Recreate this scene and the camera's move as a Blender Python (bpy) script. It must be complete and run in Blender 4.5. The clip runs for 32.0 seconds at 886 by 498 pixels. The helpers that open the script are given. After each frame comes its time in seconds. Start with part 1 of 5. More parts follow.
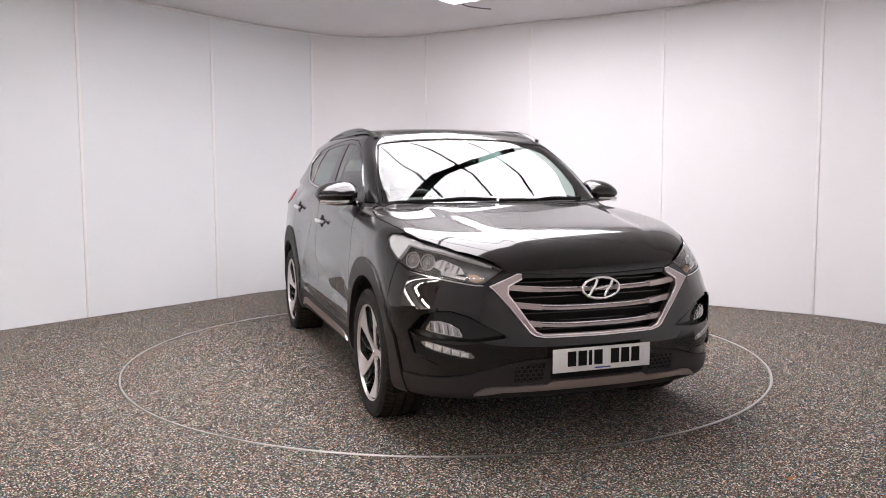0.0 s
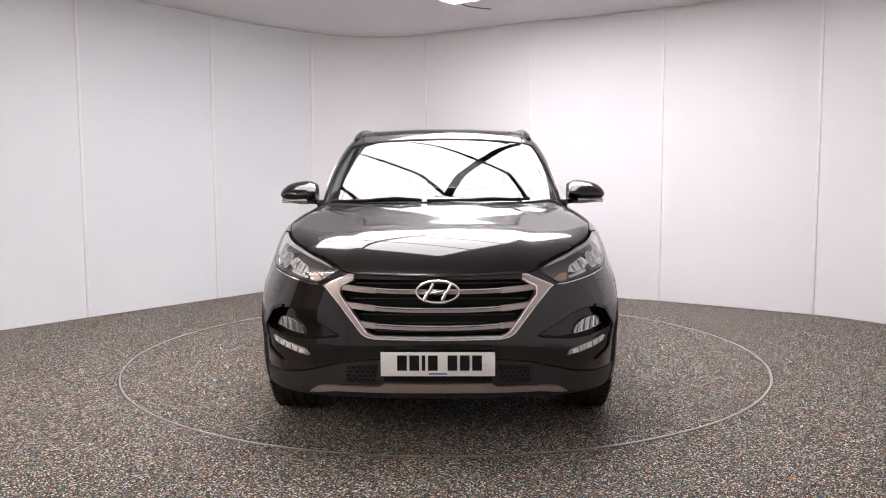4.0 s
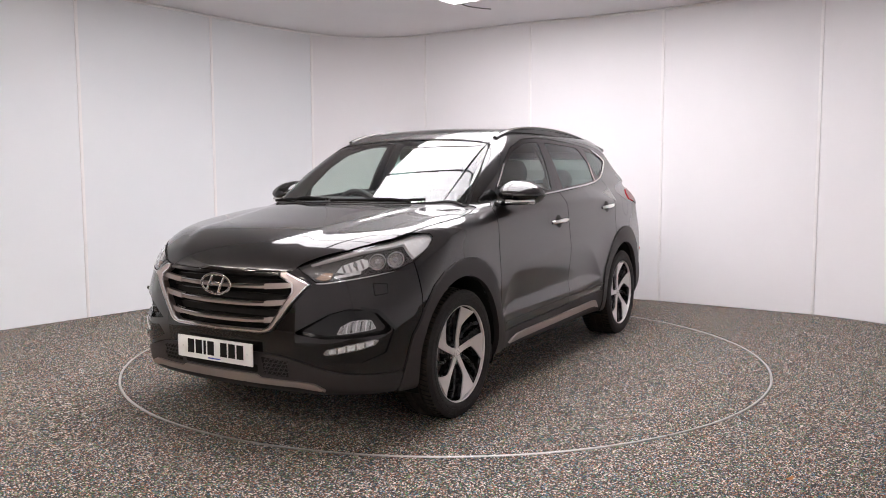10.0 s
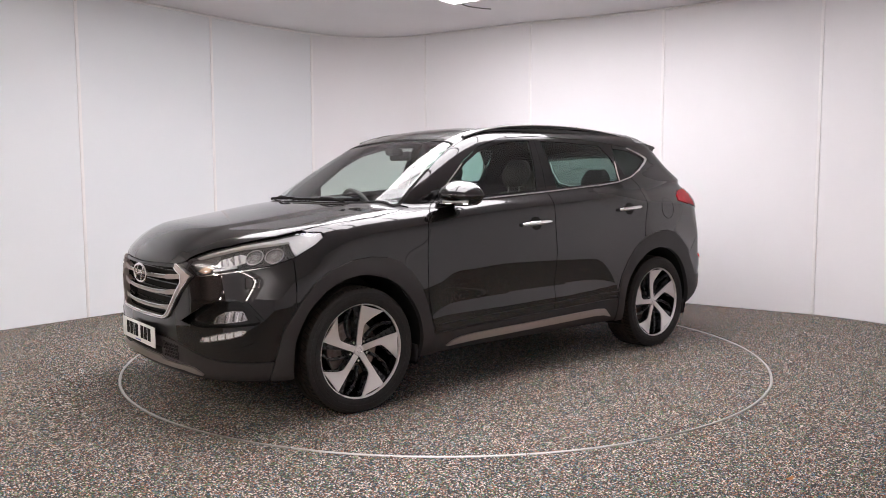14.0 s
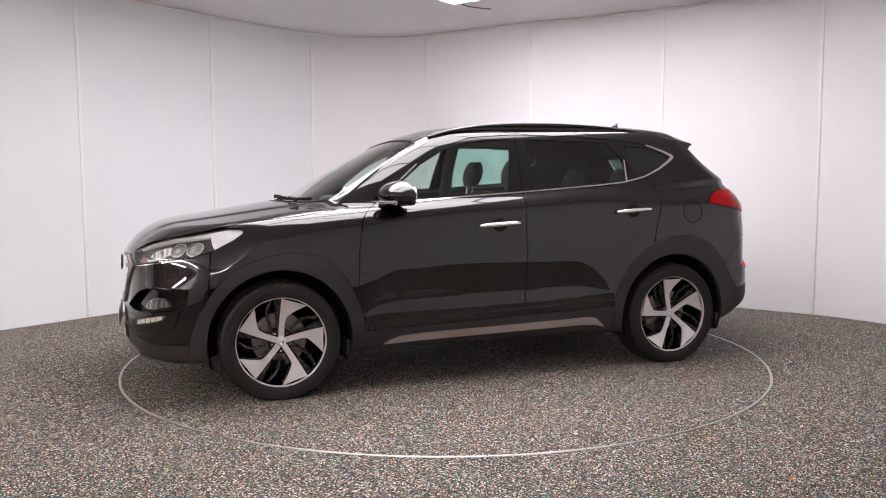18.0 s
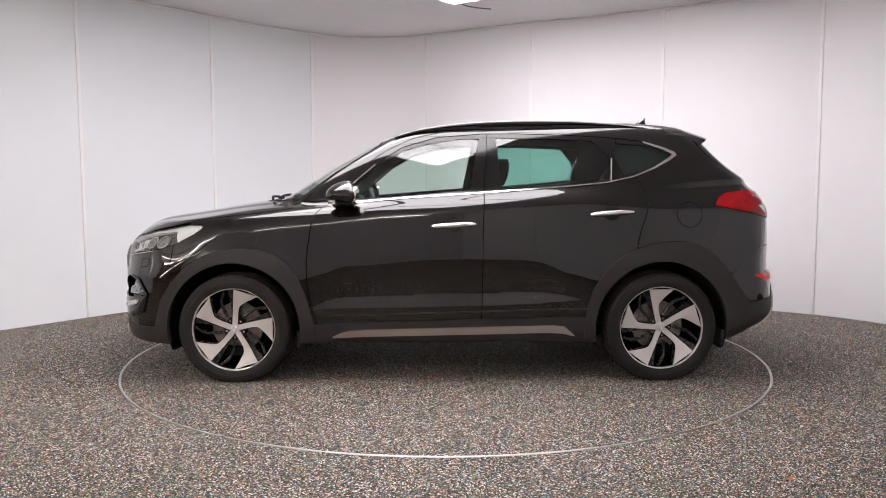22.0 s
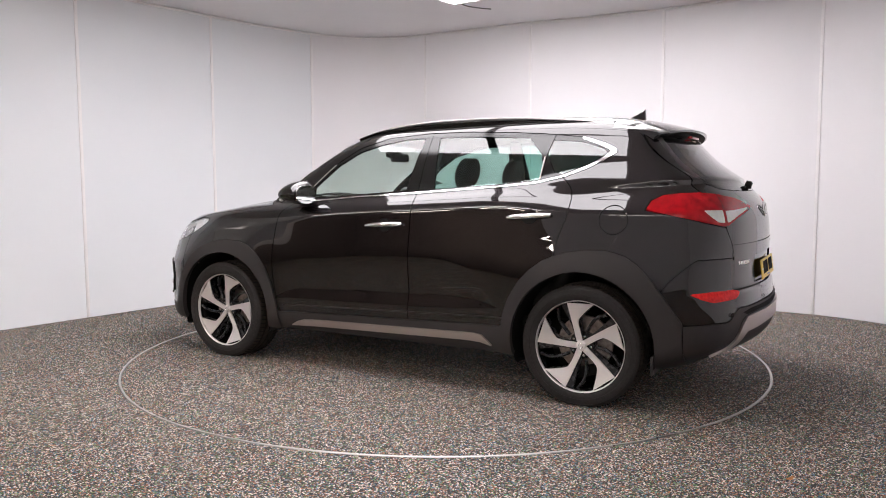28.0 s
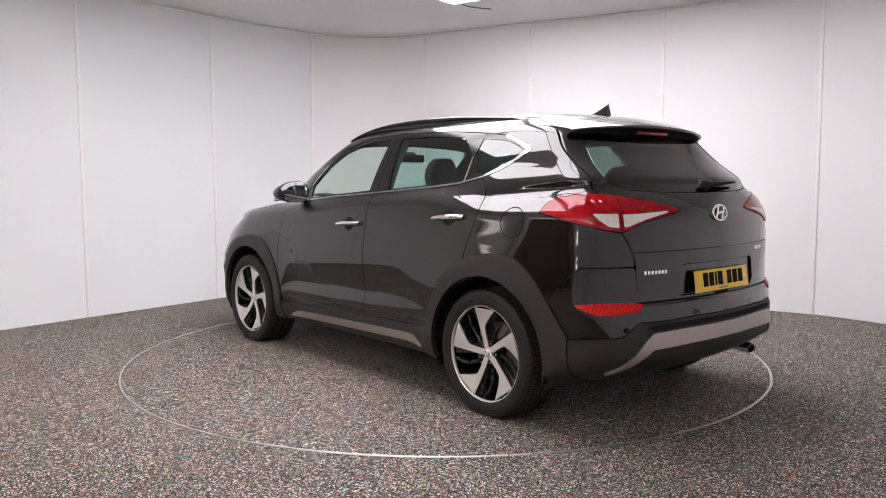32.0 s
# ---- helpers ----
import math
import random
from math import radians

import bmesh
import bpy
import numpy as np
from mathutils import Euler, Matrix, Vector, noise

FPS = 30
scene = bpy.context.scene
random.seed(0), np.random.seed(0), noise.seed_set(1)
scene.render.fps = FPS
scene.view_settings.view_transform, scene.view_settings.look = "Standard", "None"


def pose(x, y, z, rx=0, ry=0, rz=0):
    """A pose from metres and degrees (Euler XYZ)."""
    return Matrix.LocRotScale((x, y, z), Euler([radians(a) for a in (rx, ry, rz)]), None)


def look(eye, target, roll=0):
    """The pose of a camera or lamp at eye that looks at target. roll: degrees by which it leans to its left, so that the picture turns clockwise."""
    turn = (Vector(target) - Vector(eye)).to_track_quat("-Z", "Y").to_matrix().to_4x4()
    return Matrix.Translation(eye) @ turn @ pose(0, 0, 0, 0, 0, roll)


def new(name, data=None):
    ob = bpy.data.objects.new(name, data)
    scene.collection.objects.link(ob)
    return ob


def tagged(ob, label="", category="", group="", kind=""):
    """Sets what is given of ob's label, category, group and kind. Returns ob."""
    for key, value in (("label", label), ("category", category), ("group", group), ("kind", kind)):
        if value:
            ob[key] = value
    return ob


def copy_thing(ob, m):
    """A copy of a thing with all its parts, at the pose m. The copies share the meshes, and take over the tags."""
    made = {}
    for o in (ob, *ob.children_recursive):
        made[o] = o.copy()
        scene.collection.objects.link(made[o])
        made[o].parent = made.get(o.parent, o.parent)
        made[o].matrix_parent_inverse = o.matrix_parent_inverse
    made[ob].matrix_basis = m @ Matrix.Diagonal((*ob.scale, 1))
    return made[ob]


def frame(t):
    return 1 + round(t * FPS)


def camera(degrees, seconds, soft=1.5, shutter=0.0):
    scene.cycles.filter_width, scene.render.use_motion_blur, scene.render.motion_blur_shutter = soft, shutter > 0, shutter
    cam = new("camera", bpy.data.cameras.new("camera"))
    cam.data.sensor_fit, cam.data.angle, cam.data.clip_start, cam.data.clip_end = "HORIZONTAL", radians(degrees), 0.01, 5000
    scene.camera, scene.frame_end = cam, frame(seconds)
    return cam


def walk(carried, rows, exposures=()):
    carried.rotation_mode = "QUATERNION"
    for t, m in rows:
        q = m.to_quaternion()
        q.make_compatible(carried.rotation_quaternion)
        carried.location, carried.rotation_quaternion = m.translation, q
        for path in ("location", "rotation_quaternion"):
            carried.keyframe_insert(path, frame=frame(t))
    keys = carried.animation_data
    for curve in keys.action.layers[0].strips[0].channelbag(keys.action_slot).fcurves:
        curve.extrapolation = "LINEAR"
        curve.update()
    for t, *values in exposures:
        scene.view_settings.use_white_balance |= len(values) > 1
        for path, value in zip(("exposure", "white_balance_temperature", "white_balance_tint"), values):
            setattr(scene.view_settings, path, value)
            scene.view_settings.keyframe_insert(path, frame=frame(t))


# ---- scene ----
cam = camera(59.28, 32.0, soft=1.0)
CAM_POSE = look((0.0, -5.6925, 1.2555), (-0.01427, 0.2847, 0.73297), -0.2)
walk(cam, [(0.0, CAM_POSE), (32.0, CAM_POSE)])
scene.view_settings.exposure = 0.08

# ---- light ----
CEIL = 2.99
world = bpy.data.worlds.new("world")
scene.world = world
world.use_nodes = True
world.node_tree.nodes["Background"].inputs[0].default_value = (0.8, 0.85, 0.9, 1)
world.node_tree.nodes["Background"].inputs[1].default_value = 0.02

E1 = Vector((0.8, -0.6, 0))   # along the wall on the right
E2 = Vector((0.6, 0.8, 0))    # along the wall on the left


# ---- materials ----
def material(name, colour, rough=0.5, metal=0.0, coat=0.0, coat_rough=0.03, spec=0.5):
    m = bpy.data.materials.new(name)
    m.use_nodes = True
    p = m.node_tree.nodes["Principled BSDF"]
    p.inputs["Base Color"].default_value = (*colour, 1)
    p.inputs["Roughness"].default_value = rough
    p.inputs["Metallic"].default_value = metal
    p.inputs["Coat Weight"].default_value = coat
    p.inputs["Coat Roughness"].default_value = coat_rough
    p.inputs["Specular IOR Level"].default_value = spec
    return m


def nodes_of(m):
    return m.node_tree.nodes, m.node_tree.links, m.node_tree.nodes["Principled BSDF"]


def add_noise(m, scale, low, high, to="Roughness", detail=4.0, bump=0.0, kind="Object"):
    """Noise between low and high into a socket, and relief if asked."""
    nodes, links, p = nodes_of(m)
    co = nodes.new("ShaderNodeTexCoord")
    n = nodes.new("ShaderNodeTexNoise")
    n.inputs["Scale"].default_value, n.inputs["Detail"].default_value = scale, detail
    links.new(co.outputs[kind], n.inputs["Vector"])
    r = nodes.new("ShaderNodeMapRange")
    r.inputs["From Min"].default_value, r.inputs["From Max"].default_value = 0.3, 0.7
    links.new(n.outputs["Fac"], r.inputs["Value"])
    if isinstance(low, tuple):
        mix = nodes.new("ShaderNodeMix")
        mix.data_type = "RGBA"
        mix.inputs["A"].default_value, mix.inputs["B"].default_value = (*low, 1), (*high, 1)
        links.new(r.outputs["Result"], mix.inputs["Factor"])
        links.new(mix.outputs["Result"], p.inputs[to])
    else:
        r.inputs["To Min"].default_value, r.inputs["To Max"].default_value = low, high
        links.new(r.outputs["Result"], p.inputs[to])
    if bump:
        b = nodes.new("ShaderNodeBump")
        b.inputs["Strength"].default_value, b.inputs["Distance"].default_value = bump, 0.002
        links.new(n.outputs["Fac"], b.inputs["Height"])
        links.new(b.outputs["Normal"], p.inputs["Normal"])
    return m


def glow(name, colour, strength):
    m = material(name, (0.9, 0.9, 0.9), 0.4)
    p = m.node_tree.nodes["Principled BSDF"]
    p.inputs["Emission Color"].default_value = (*colour, 1)
    p.inputs["Emission Strength"].default_value = strength
    return m


def fleck_floor():
    """Dark rubber crumb with pale and coloured flecks."""
    m = material("fleck_floor", (0.06, 0.055, 0.05), 0.75)
    nodes, links, p = nodes_of(m)
    co = nodes.new("ShaderNodeTexCoord")
    base = None
    for scale, limit, colour, seed in ((95, 0.0, (0.05, 0.047, 0.044), 0.0), (175, 0.62, (0.27, 0.202, 0.155), 3.1), (195, 0.68, (0.40, 0.13, 0.05), 7.7),
                                       (185, 0.80, (0.045, 0.18, 0.30), 11.3), (190, 0.85, (0.10, 0.27, 0.08), 23.9), (180, 0.45, (0.004, 0.004, 0.004), 5.2),
                                       (175, 0.89, (0.72, 0.62, 0.56), 19.4)):
        if base is None:
            n = nodes.new("ShaderNodeTexNoise")
            n.inputs["Scale"].default_value, n.inputs["Detail"].default_value = 1.2, 5
            links.new(co.outputs["Object"], n.inputs["Vector"])
            mix = nodes.new("ShaderNodeMix")
            mix.data_type = "RGBA"
            mix.inputs["A"].default_value, mix.inputs["B"].default_value = (0.012, 0.009, 0.007, 1), (0.032, 0.020, 0.012, 1)
            links.new(n.outputs["Fac"], mix.inputs["Factor"])
            base = mix.outputs["Result"]
            continue
        shift = nodes.new("ShaderNodeVectorMath")
        shift.inputs[1].default_value = (seed, seed * 1.7, 0)
        links.new(co.outputs["Object"], shift.inputs[0])
        v = nodes.new("ShaderNodeTexVoronoi")
        v.inputs["Scale"].default_value = scale
        links.new(shift.outputs[0], v.inputs["Vector"])
        sep = nodes.new("ShaderNodeSeparateColor")
        links.new(v.outputs["Color"], sep.inputs[0])
        r = nodes.new("ShaderNodeMath")
        r.operation = "GREATER_THAN"
        r.inputs[1].default_value = limit
        links.new(sep.outputs[0], r.inputs[0])
        mix = nodes.new("ShaderNodeMix")
        mix.data_type = "RGBA"
        mix.inputs["B"].default_value = (*colour, 1)
        links.new(base, mix.inputs["A"])
        links.new(r.outputs[0], mix.inputs["Factor"])
        base = mix.outputs["Result"]
    links.new(base, p.inputs["Base Color"])
    n = nodes.new("ShaderNodeTexNoise")
    n.inputs["Scale"].default_value = 160
    links.new(co.outputs["Object"], n.inputs["Vector"])
    b = nodes.new("ShaderNodeBump")
    b.inputs["Strength"].default_value, b.inputs["Distance"].default_value = 0.5, 0.003
    links.new(n.outputs["Fac"], b.inputs["Height"])
    links.new(b.outputs["Normal"], p.inputs["Normal"])
    return m


def glass(name, tint, rough=0.0, gloss=0.075):
    """Thin sheet: clear with a tint, mirror-like at grazing view."""
    m = bpy.data.materials.new(name)
    m.use_nodes = True
    nodes, links = m.node_tree.nodes, m.node_tree.links
    nodes.remove(nodes["Principled BSDF"])
    clear = nodes.new("ShaderNodeBsdfTransparent")
    clear.inputs[0].default_value = (*tint, 1)
    shine = nodes.new("ShaderNodeBsdfGlossy")
    shine.inputs["Roughness"].default_value = rough
    shine.inputs["Color"].default_value = (1, 1, 1, 1)
    w = nodes.new("ShaderNodeLayerWeight")
    w.inputs[0].default_value = 0.5
    power = nodes.new("ShaderNodeMath")
    power.operation = "POWER"
    power.inputs[1].default_value = 5.0
    links.new(w.outputs["Facing"], power.inputs[0])
    f = nodes.new("ShaderNodeMapRange")
    f.inputs["To Min"].default_value, f.inputs["To Max"].default_value = gloss, 1.0
    links.new(power.outputs[0], f.inputs["Value"])
    mix = nodes.new("ShaderNodeMixShader")
    links.new(f.outputs[0], mix.inputs[0])
    links.new(clear.outputs[0], mix.inputs[1])
    links.new(shine.outputs[0], mix.inputs[2])
    links.new(mix.outputs[0], nodes["Material Output"].inputs["Surface"])
    return m


FLOOR = fleck_floor()
WALL = add_noise(material("white_wall_panel", (0.80, 0.785, 0.80), 0.45), 0.7, (0.79, 0.775, 0.79), (0.83, 0.81, 0.825), "Base Color")
# Cooler light on the west wall is put into its panel colour.
COOLWALL = add_noise(material("cool_lit_wall_panel", (0.77, 0.785, 0.80), 0.45), 0.7, (0.745, 0.765, 0.79), (0.785, 0.80, 0.82), "Base Color")
CEILING = add_noise(material("white_ceiling", (0.78, 0.76, 0.77), 0.7), 1.0, (0.76, 0.74, 0.75), (0.80, 0.78, 0.79), "Base Color")
ANNEX = add_noise(material("dim_annex_wall", (0.15, 0.12, 0.10), 0.7), 0.9, (0.05, 0.042, 0.038), (0.16, 0.13, 0.115), "Base Color")
SOFT = glow("light_bar_diffuser", (1.0, 0.935, 0.92), 52.0)
# Weaker and warmer, to balance the light on the floor.
SOFTDIM = glow("dim_light_bar_diffuser", (1.0, 0.90, 0.84), 21.0)
TUBE = glow("tube_light", (1.0, 0.88, 0.78), 85.0)


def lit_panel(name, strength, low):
    """White glow for the added panels, brightest in its middle."""
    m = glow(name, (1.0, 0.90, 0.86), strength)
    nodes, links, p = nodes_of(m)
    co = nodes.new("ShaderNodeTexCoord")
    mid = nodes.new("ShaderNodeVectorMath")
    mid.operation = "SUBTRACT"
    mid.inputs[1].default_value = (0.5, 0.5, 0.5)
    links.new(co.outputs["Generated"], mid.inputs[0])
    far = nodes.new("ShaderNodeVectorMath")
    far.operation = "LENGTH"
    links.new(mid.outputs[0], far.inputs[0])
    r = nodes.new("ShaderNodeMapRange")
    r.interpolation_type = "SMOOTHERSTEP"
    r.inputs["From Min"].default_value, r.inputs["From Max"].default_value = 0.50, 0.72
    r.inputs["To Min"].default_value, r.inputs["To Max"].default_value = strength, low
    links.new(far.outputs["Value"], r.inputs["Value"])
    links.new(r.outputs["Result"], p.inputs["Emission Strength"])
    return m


PANEL = lit_panel("added_glow", 14.0, 4.0)
DIMPANEL = lit_panel("dim_added_glow", 4.0, 0.4)
SEAM = material("white_seam_strip", (0.84, 0.82, 0.82), 0.35)
LIGHT = glow("light_panel", (1.0, 0.955, 0.99), 9.6)
BAR = material("dark_light_frame", (0.03, 0.03, 0.03), 0.5)
ALU = add_noise(material("brushed_metal", (0.55, 0.54, 0.52), 0.35, 1.0), 40, 0.25, 0.5)
PAINT = material("black_car_paint", (0.0054, 0.0036, 0.0040), 0.40, 0.9, 1.0, 0.012, 0.3)
PAINT.node_tree.nodes["Principled BSDF"].inputs["Coat IOR"].default_value = 1.60
add_noise(PAINT, 1.7, 0.016, 0.030, "Coat Roughness")
PLASTIC = add_noise(material("dark_textured_plastic", (0.024, 0.0205, 0.0205), 0.55, spec=0.4), 300, 0.45, 0.62, bump=0.15)
GLOSSBLACK = material("gloss_black_plastic", (0.006, 0.006, 0.006), 0.12)
MATT = material("matt_black", (0.012, 0.011, 0.0105), 0.8, spec=0.12)
CHROME = material("chrome", (0.82, 0.81, 0.80), 0.09, 1.0)
SATIN = add_noise(material("satin_silver", (0.48, 0.425, 0.405), 0.38, 1.0), 120, 0.34, 0.42)
RUBBER = add_noise(material("tyre_rubber", (0.015, 0.013, 0.0125), 0.65, spec=0.35), 80, 0.6, 0.8, bump=0.1)
TREAD = add_noise(material("dusty_tread", (0.03, 0.024, 0.02), 0.85, spec=0.2), 35, (0.020, 0.0165, 0.014), (0.045, 0.035, 0.028), "Base Color", bump=0.2)
RIMFACE = add_noise(material("machined_alloy", (0.78, 0.745, 0.735), 0.36, 0.72), 90, 0.30, 0.42)
GLASS = glass("clear_green_glass", (0.74, 0.86, 0.81))
SCREEN = glass("windscreen_glass", (0.86, 0.92, 0.89), 0.0, 0.075)
DARKGLASS = glass("privacy_glass", (0.42, 0.66, 0.60))
REARGLASS = glass("dark_rear_glass", (0.22, 0.24, 0.23))
LENS = glass("clear_lens", (0.93, 0.94, 0.95))
LENSWHITE = add_noise(material("white_lens", (0.62, 0.62, 0.62), 0.12), 60, (0.45, 0.45, 0.45), (0.75, 0.75, 0.75), "Base Color")
LAMPDARK = add_noise(material("dark_lamp_inside", (0.04, 0.038, 0.036), 0.2, 0.3), 30, (0.045, 0.043, 0.041), (0.12, 0.116, 0.112), "Base Color")
LAMPSILVER = add_noise(material("lamp_silver", (0.58, 0.57, 0.56), 0.2, 0.85), 12, 0.16, 0.26)
# Pale and matt, standing in for the light box mirrored in it.
LAMPTRIM = add_noise(material("pale_shine_lamp_trim", (0.72, 0.71, 0.70), 0.22, 0.0), 9, 0.18, 0.30)
LEAF = add_noise(material("dry_leaf", (0.40, 0.16, 0.05), 0.7), 60, (0.30, 0.11, 0.03), (0.52, 0.24, 0.08), "Base Color")
LAMPGLASS = add_noise(material("projector_glass", (0.34, 0.33, 0.32), 0.06, 0.5), 50, (0.22, 0.21, 0.20), (0.48, 0.47, 0.46), "Base Color")
AMBER = material("amber_lens", (0.34, 0.22, 0.15), 0.2)
TAILRED = add_noise(material("red_lens", (0.30, 0.004, 0.008), 0.06, 0.0, 0.0, spec=0.35), 22, (0.21, 0.002, 0.005), (0.38, 0.005, 0.010), "Base Color")
REFLECTOR = add_noise(material("red_reflector", (0.62, 0.01, 0.012), 0.2, 0.0, 0.0, spec=0.2), 70, (0.48, 0.006, 0.008), (0.74, 0.016, 0.016), "Base Color")
TAILWHITE = add_noise(material("clear_tail_lens", (0.62, 0.60, 0.58), 0.12), 40, (0.60, 0.56, 0.55), (0.72, 0.69, 0.67), "Base Color")
PLATEWHITE = material("white_plate", (0.80, 0.80, 0.78), 0.35)
PLATEYELLOW = material("yellow_plate", (0.78, 0.52, 0.03), 0.35)
PLATEBLUE = material("blue_print", (0.06, 0.09, 0.40), 0.5)
STICKER = material("pale_blue_sticker", (0.45, 0.60, 0.66), 0.5)
DISC = add_noise(material("brake_disc_steel", (0.30, 0.25, 0.22), 0.42, 0.7), 60, (0.22, 0.17, 0.15), (0.36, 0.31, 0.28), "Base Color")
SPOKEDARK = add_noise(material("dark_wheel_paint", (0.020, 0.020, 0.022), 0.28, 0.2), 40, 0.2, 0.34)
MIRRORGLASS = material("mirror_glass", (0.85, 0.87, 0.87), 0.02, 1.0)
DASH = add_noise(material("dash_plastic", (0.035, 0.034, 0.034), 0.6), 200, 0.5, 0.7, bump=0.1)
SEAT = add_noise(material("seat_leather", (0.022, 0.021, 0.020), 0.5), 120, 0.42, 0.6, bump=0.2)


# ---- mesh helpers ----
def link_mesh(name, bm, mat, parent=None, smooth=True, angle=40.0):
    me = bpy.data.meshes.new(name)
    bm.normal_update()
    bm.to_mesh(me)
    bm.free()
    me.materials.append(mat)
    if smooth:
        me.shade_smooth()
        me.set_sharp_from_angle(angle=radians(angle))
    ob = new(name, me)
    if parent:
        ob.parent = parent
    return ob


def part(name, bm, mat, parent, label="", smooth=True, angle=40.0):
    ob = link_mesh(name, bm, mat, parent, smooth, angle)
    if label:
        tagged(ob, label)
    return ob


def box(bm, c, size, m=None, bevel=0.0):
    r = bmesh.ops.create_cube(bm, size=1.0)
    t = Matrix.Translation(c) @ Matrix.Diagonal((*size, 1))
    bmesh.ops.transform(bm, matrix=(m @ t) if m else t, verts=r["verts"])
    if bevel:
        es = list({e for v in r["verts"] for e in v.link_edges})
        bmesh.ops.bevel(bm, geom=es, offset=bevel, segments=2, profile=0.5, affect="EDGES")
    return bm


def slab(bm, outline, z0, z1):
    """A flat plate from a 2D outline between two heights."""
    lo = [bm.verts.new((x, y, z0)) for x, y in outline]
    hi = [bm.verts.new((x, y, z1)) for x, y in outline]
    n = len(outline)
    bm.faces.new(lo[::-1])
    bm.faces.new(hi)
    for i in range(n):
        bm.faces.new((lo[i], lo[(i + 1) % n], hi[(i + 1) % n], hi[i]))
    return bm


def tube(bm, pts, radius, sides=10, flat=1.0, up=(0, 0, 1), closed=False, caps=True):
    """A bar along a polyline; radius a number or one per point; flat squeezes it along up."""
    pts = [Vector(p) for p in pts]
    n = len(pts)
    rings = []
    for i, p in enumerate(pts):
        a = pts[(i - 1) % n] if closed or i else p
        b = pts[(i + 1) % n] if closed or i < n - 1 else p
        d = (b - a).normalized()
        side = d.cross(Vector(up))
        side = side.normalized() if side.length > 1e-6 else Vector((1, 0, 0))
        w = side.cross(d).normalized()
        r = radius[i] if isinstance(radius, (list, tuple)) else radius
        rings.append([bm.verts.new(p + side * math.cos(k * math.tau / sides) * r + w * math.sin(k * math.tau / sides) * r * flat)
                      for k in range(sides)])
    for i in range(n if closed else n - 1):
        a, b = rings[i], rings[(i + 1) % n]
        for k in range(sides):
            bm.faces.new((a[k], a[(k + 1) % sides], b[(k + 1) % sides], b[k]))
    if caps and not closed:
        bm.faces.new(rings[0][::-1])
        bm.faces.new(rings[-1])
    return bm


def lathe(bm, profile, steps=48, m=None):
    """Turn (radius, height) pairs round the z axis."""
    rings = []
    for r, h in profile:
        if r < 1e-6:
            rings.append([bm.verts.new((0, 0, h))])
        else:
            rings.append([bm.verts.new((r * math.cos(k * math.tau / steps), r * math.sin(k * math.tau / steps), h)) for k in range(steps)])
    for a, b in zip(rings, rings[1:]):
        for k in range(steps):
            k2 = (k + 1) % steps
            if len(a) == 1 and len(b) == 1:
                continue
            if len(a) == 1:
                bm.faces.new((a[0], b[k2], b[k]))
            elif len(b) == 1:
                bm.faces.new((a[k], a[k2], b[0]))
            else:
                bm.faces.new((a[k], a[k2], b[k2], b[k]))
    if m:
        bmesh.ops.transform(bm, matrix=m, verts=[v for ring in rings for v in ring])
    return bm


def spline(xs, ys):
    """A natural cubic through a few knots, straight beyond its ends, for numpy arrays."""
    order = np.argsort(xs)
    x, y = np.array(xs, float)[order], np.array(ys, float)[order]
    n, h = len(x), np.diff(x)
    A, b = np.eye(n), np.zeros(n)
    for i in range(1, n - 1):
        A[i, i - 1], A[i, i], A[i, i + 1] = h[i - 1], 2 * (h[i - 1] + h[i]), h[i]
        b[i] = 6 * ((y[i + 1] - y[i]) / h[i] - (y[i] - y[i - 1]) / h[i - 1])
    k = np.linalg.solve(A, b)

    def value(q):
        q = np.asarray(q, float)
        c = np.clip(q, x[0], x[-1])
        i = np.clip(np.searchsorted(x, c) - 1, 0, n - 2)
        d, hh = c - x[i], h[i]
        s = (y[i + 1] - y[i]) / hh - hh * (2 * k[i] + k[i + 1]) / 6
        v = y[i] + s * d + k[i] / 2 * d ** 2 + (k[i + 1] - k[i]) / (6 * hh) * d ** 3
        s0 = (y[1] - y[0]) / h[0] - h[0] * (2 * k[0] + k[1]) / 6
        s1 = (y[-1] - y[-2]) / h[-1] + h[-1] * (k[-2] + 2 * k[-1]) / 6
        return v + np.where(q < x[0], (q - x[0]) * s0, 0) + np.where(q > x[-1], (q - x[-1]) * s1, 0)
    return value


def curve_through(pts, steps=8, closed=False):
    """A smooth polyline through a few points of any dimension."""
    P = [np.array(p, float) for p in pts]
    n, out = len(P), []
    for i in range(n if closed else n - 1):
        p0 = P[(i - 1) % n] if closed or i else 2 * P[0] - P[1]
        p1, p2 = P[i], P[(i + 1) % n]
        p3 = P[(i + 2) % n] if closed or i < n - 2 else 2 * P[-1] - P[-2]
        for s in range(steps):
            t = s / steps
            out.append(0.5 * (2 * p1 + (p2 - p0) * t + (2 * p0 - 5 * p1 + 4 * p2 - p3) * t * t + (3 * p1 - p0 - 3 * p2 + p3) * t ** 3))
    if not closed:
        out.append(P[-1])
    return out


# ---- room ----
def room_point(u, v):
    return E1 * u + E2 * v


def corner_arc(a, b, c, steps=10):
    """From a to c, rounding the corner b, in room coordinates."""
    out = []
    for i in range(steps + 1):
        t = i / steps
        out.append(((1 - t) ** 2 * a[0] + 2 * t * (1 - t) * b[0] + t * t * c[0], (1 - t) ** 2 * a[1] + 2 * t * (1 - t) * b[1] + t * t * c[1]))
    return out


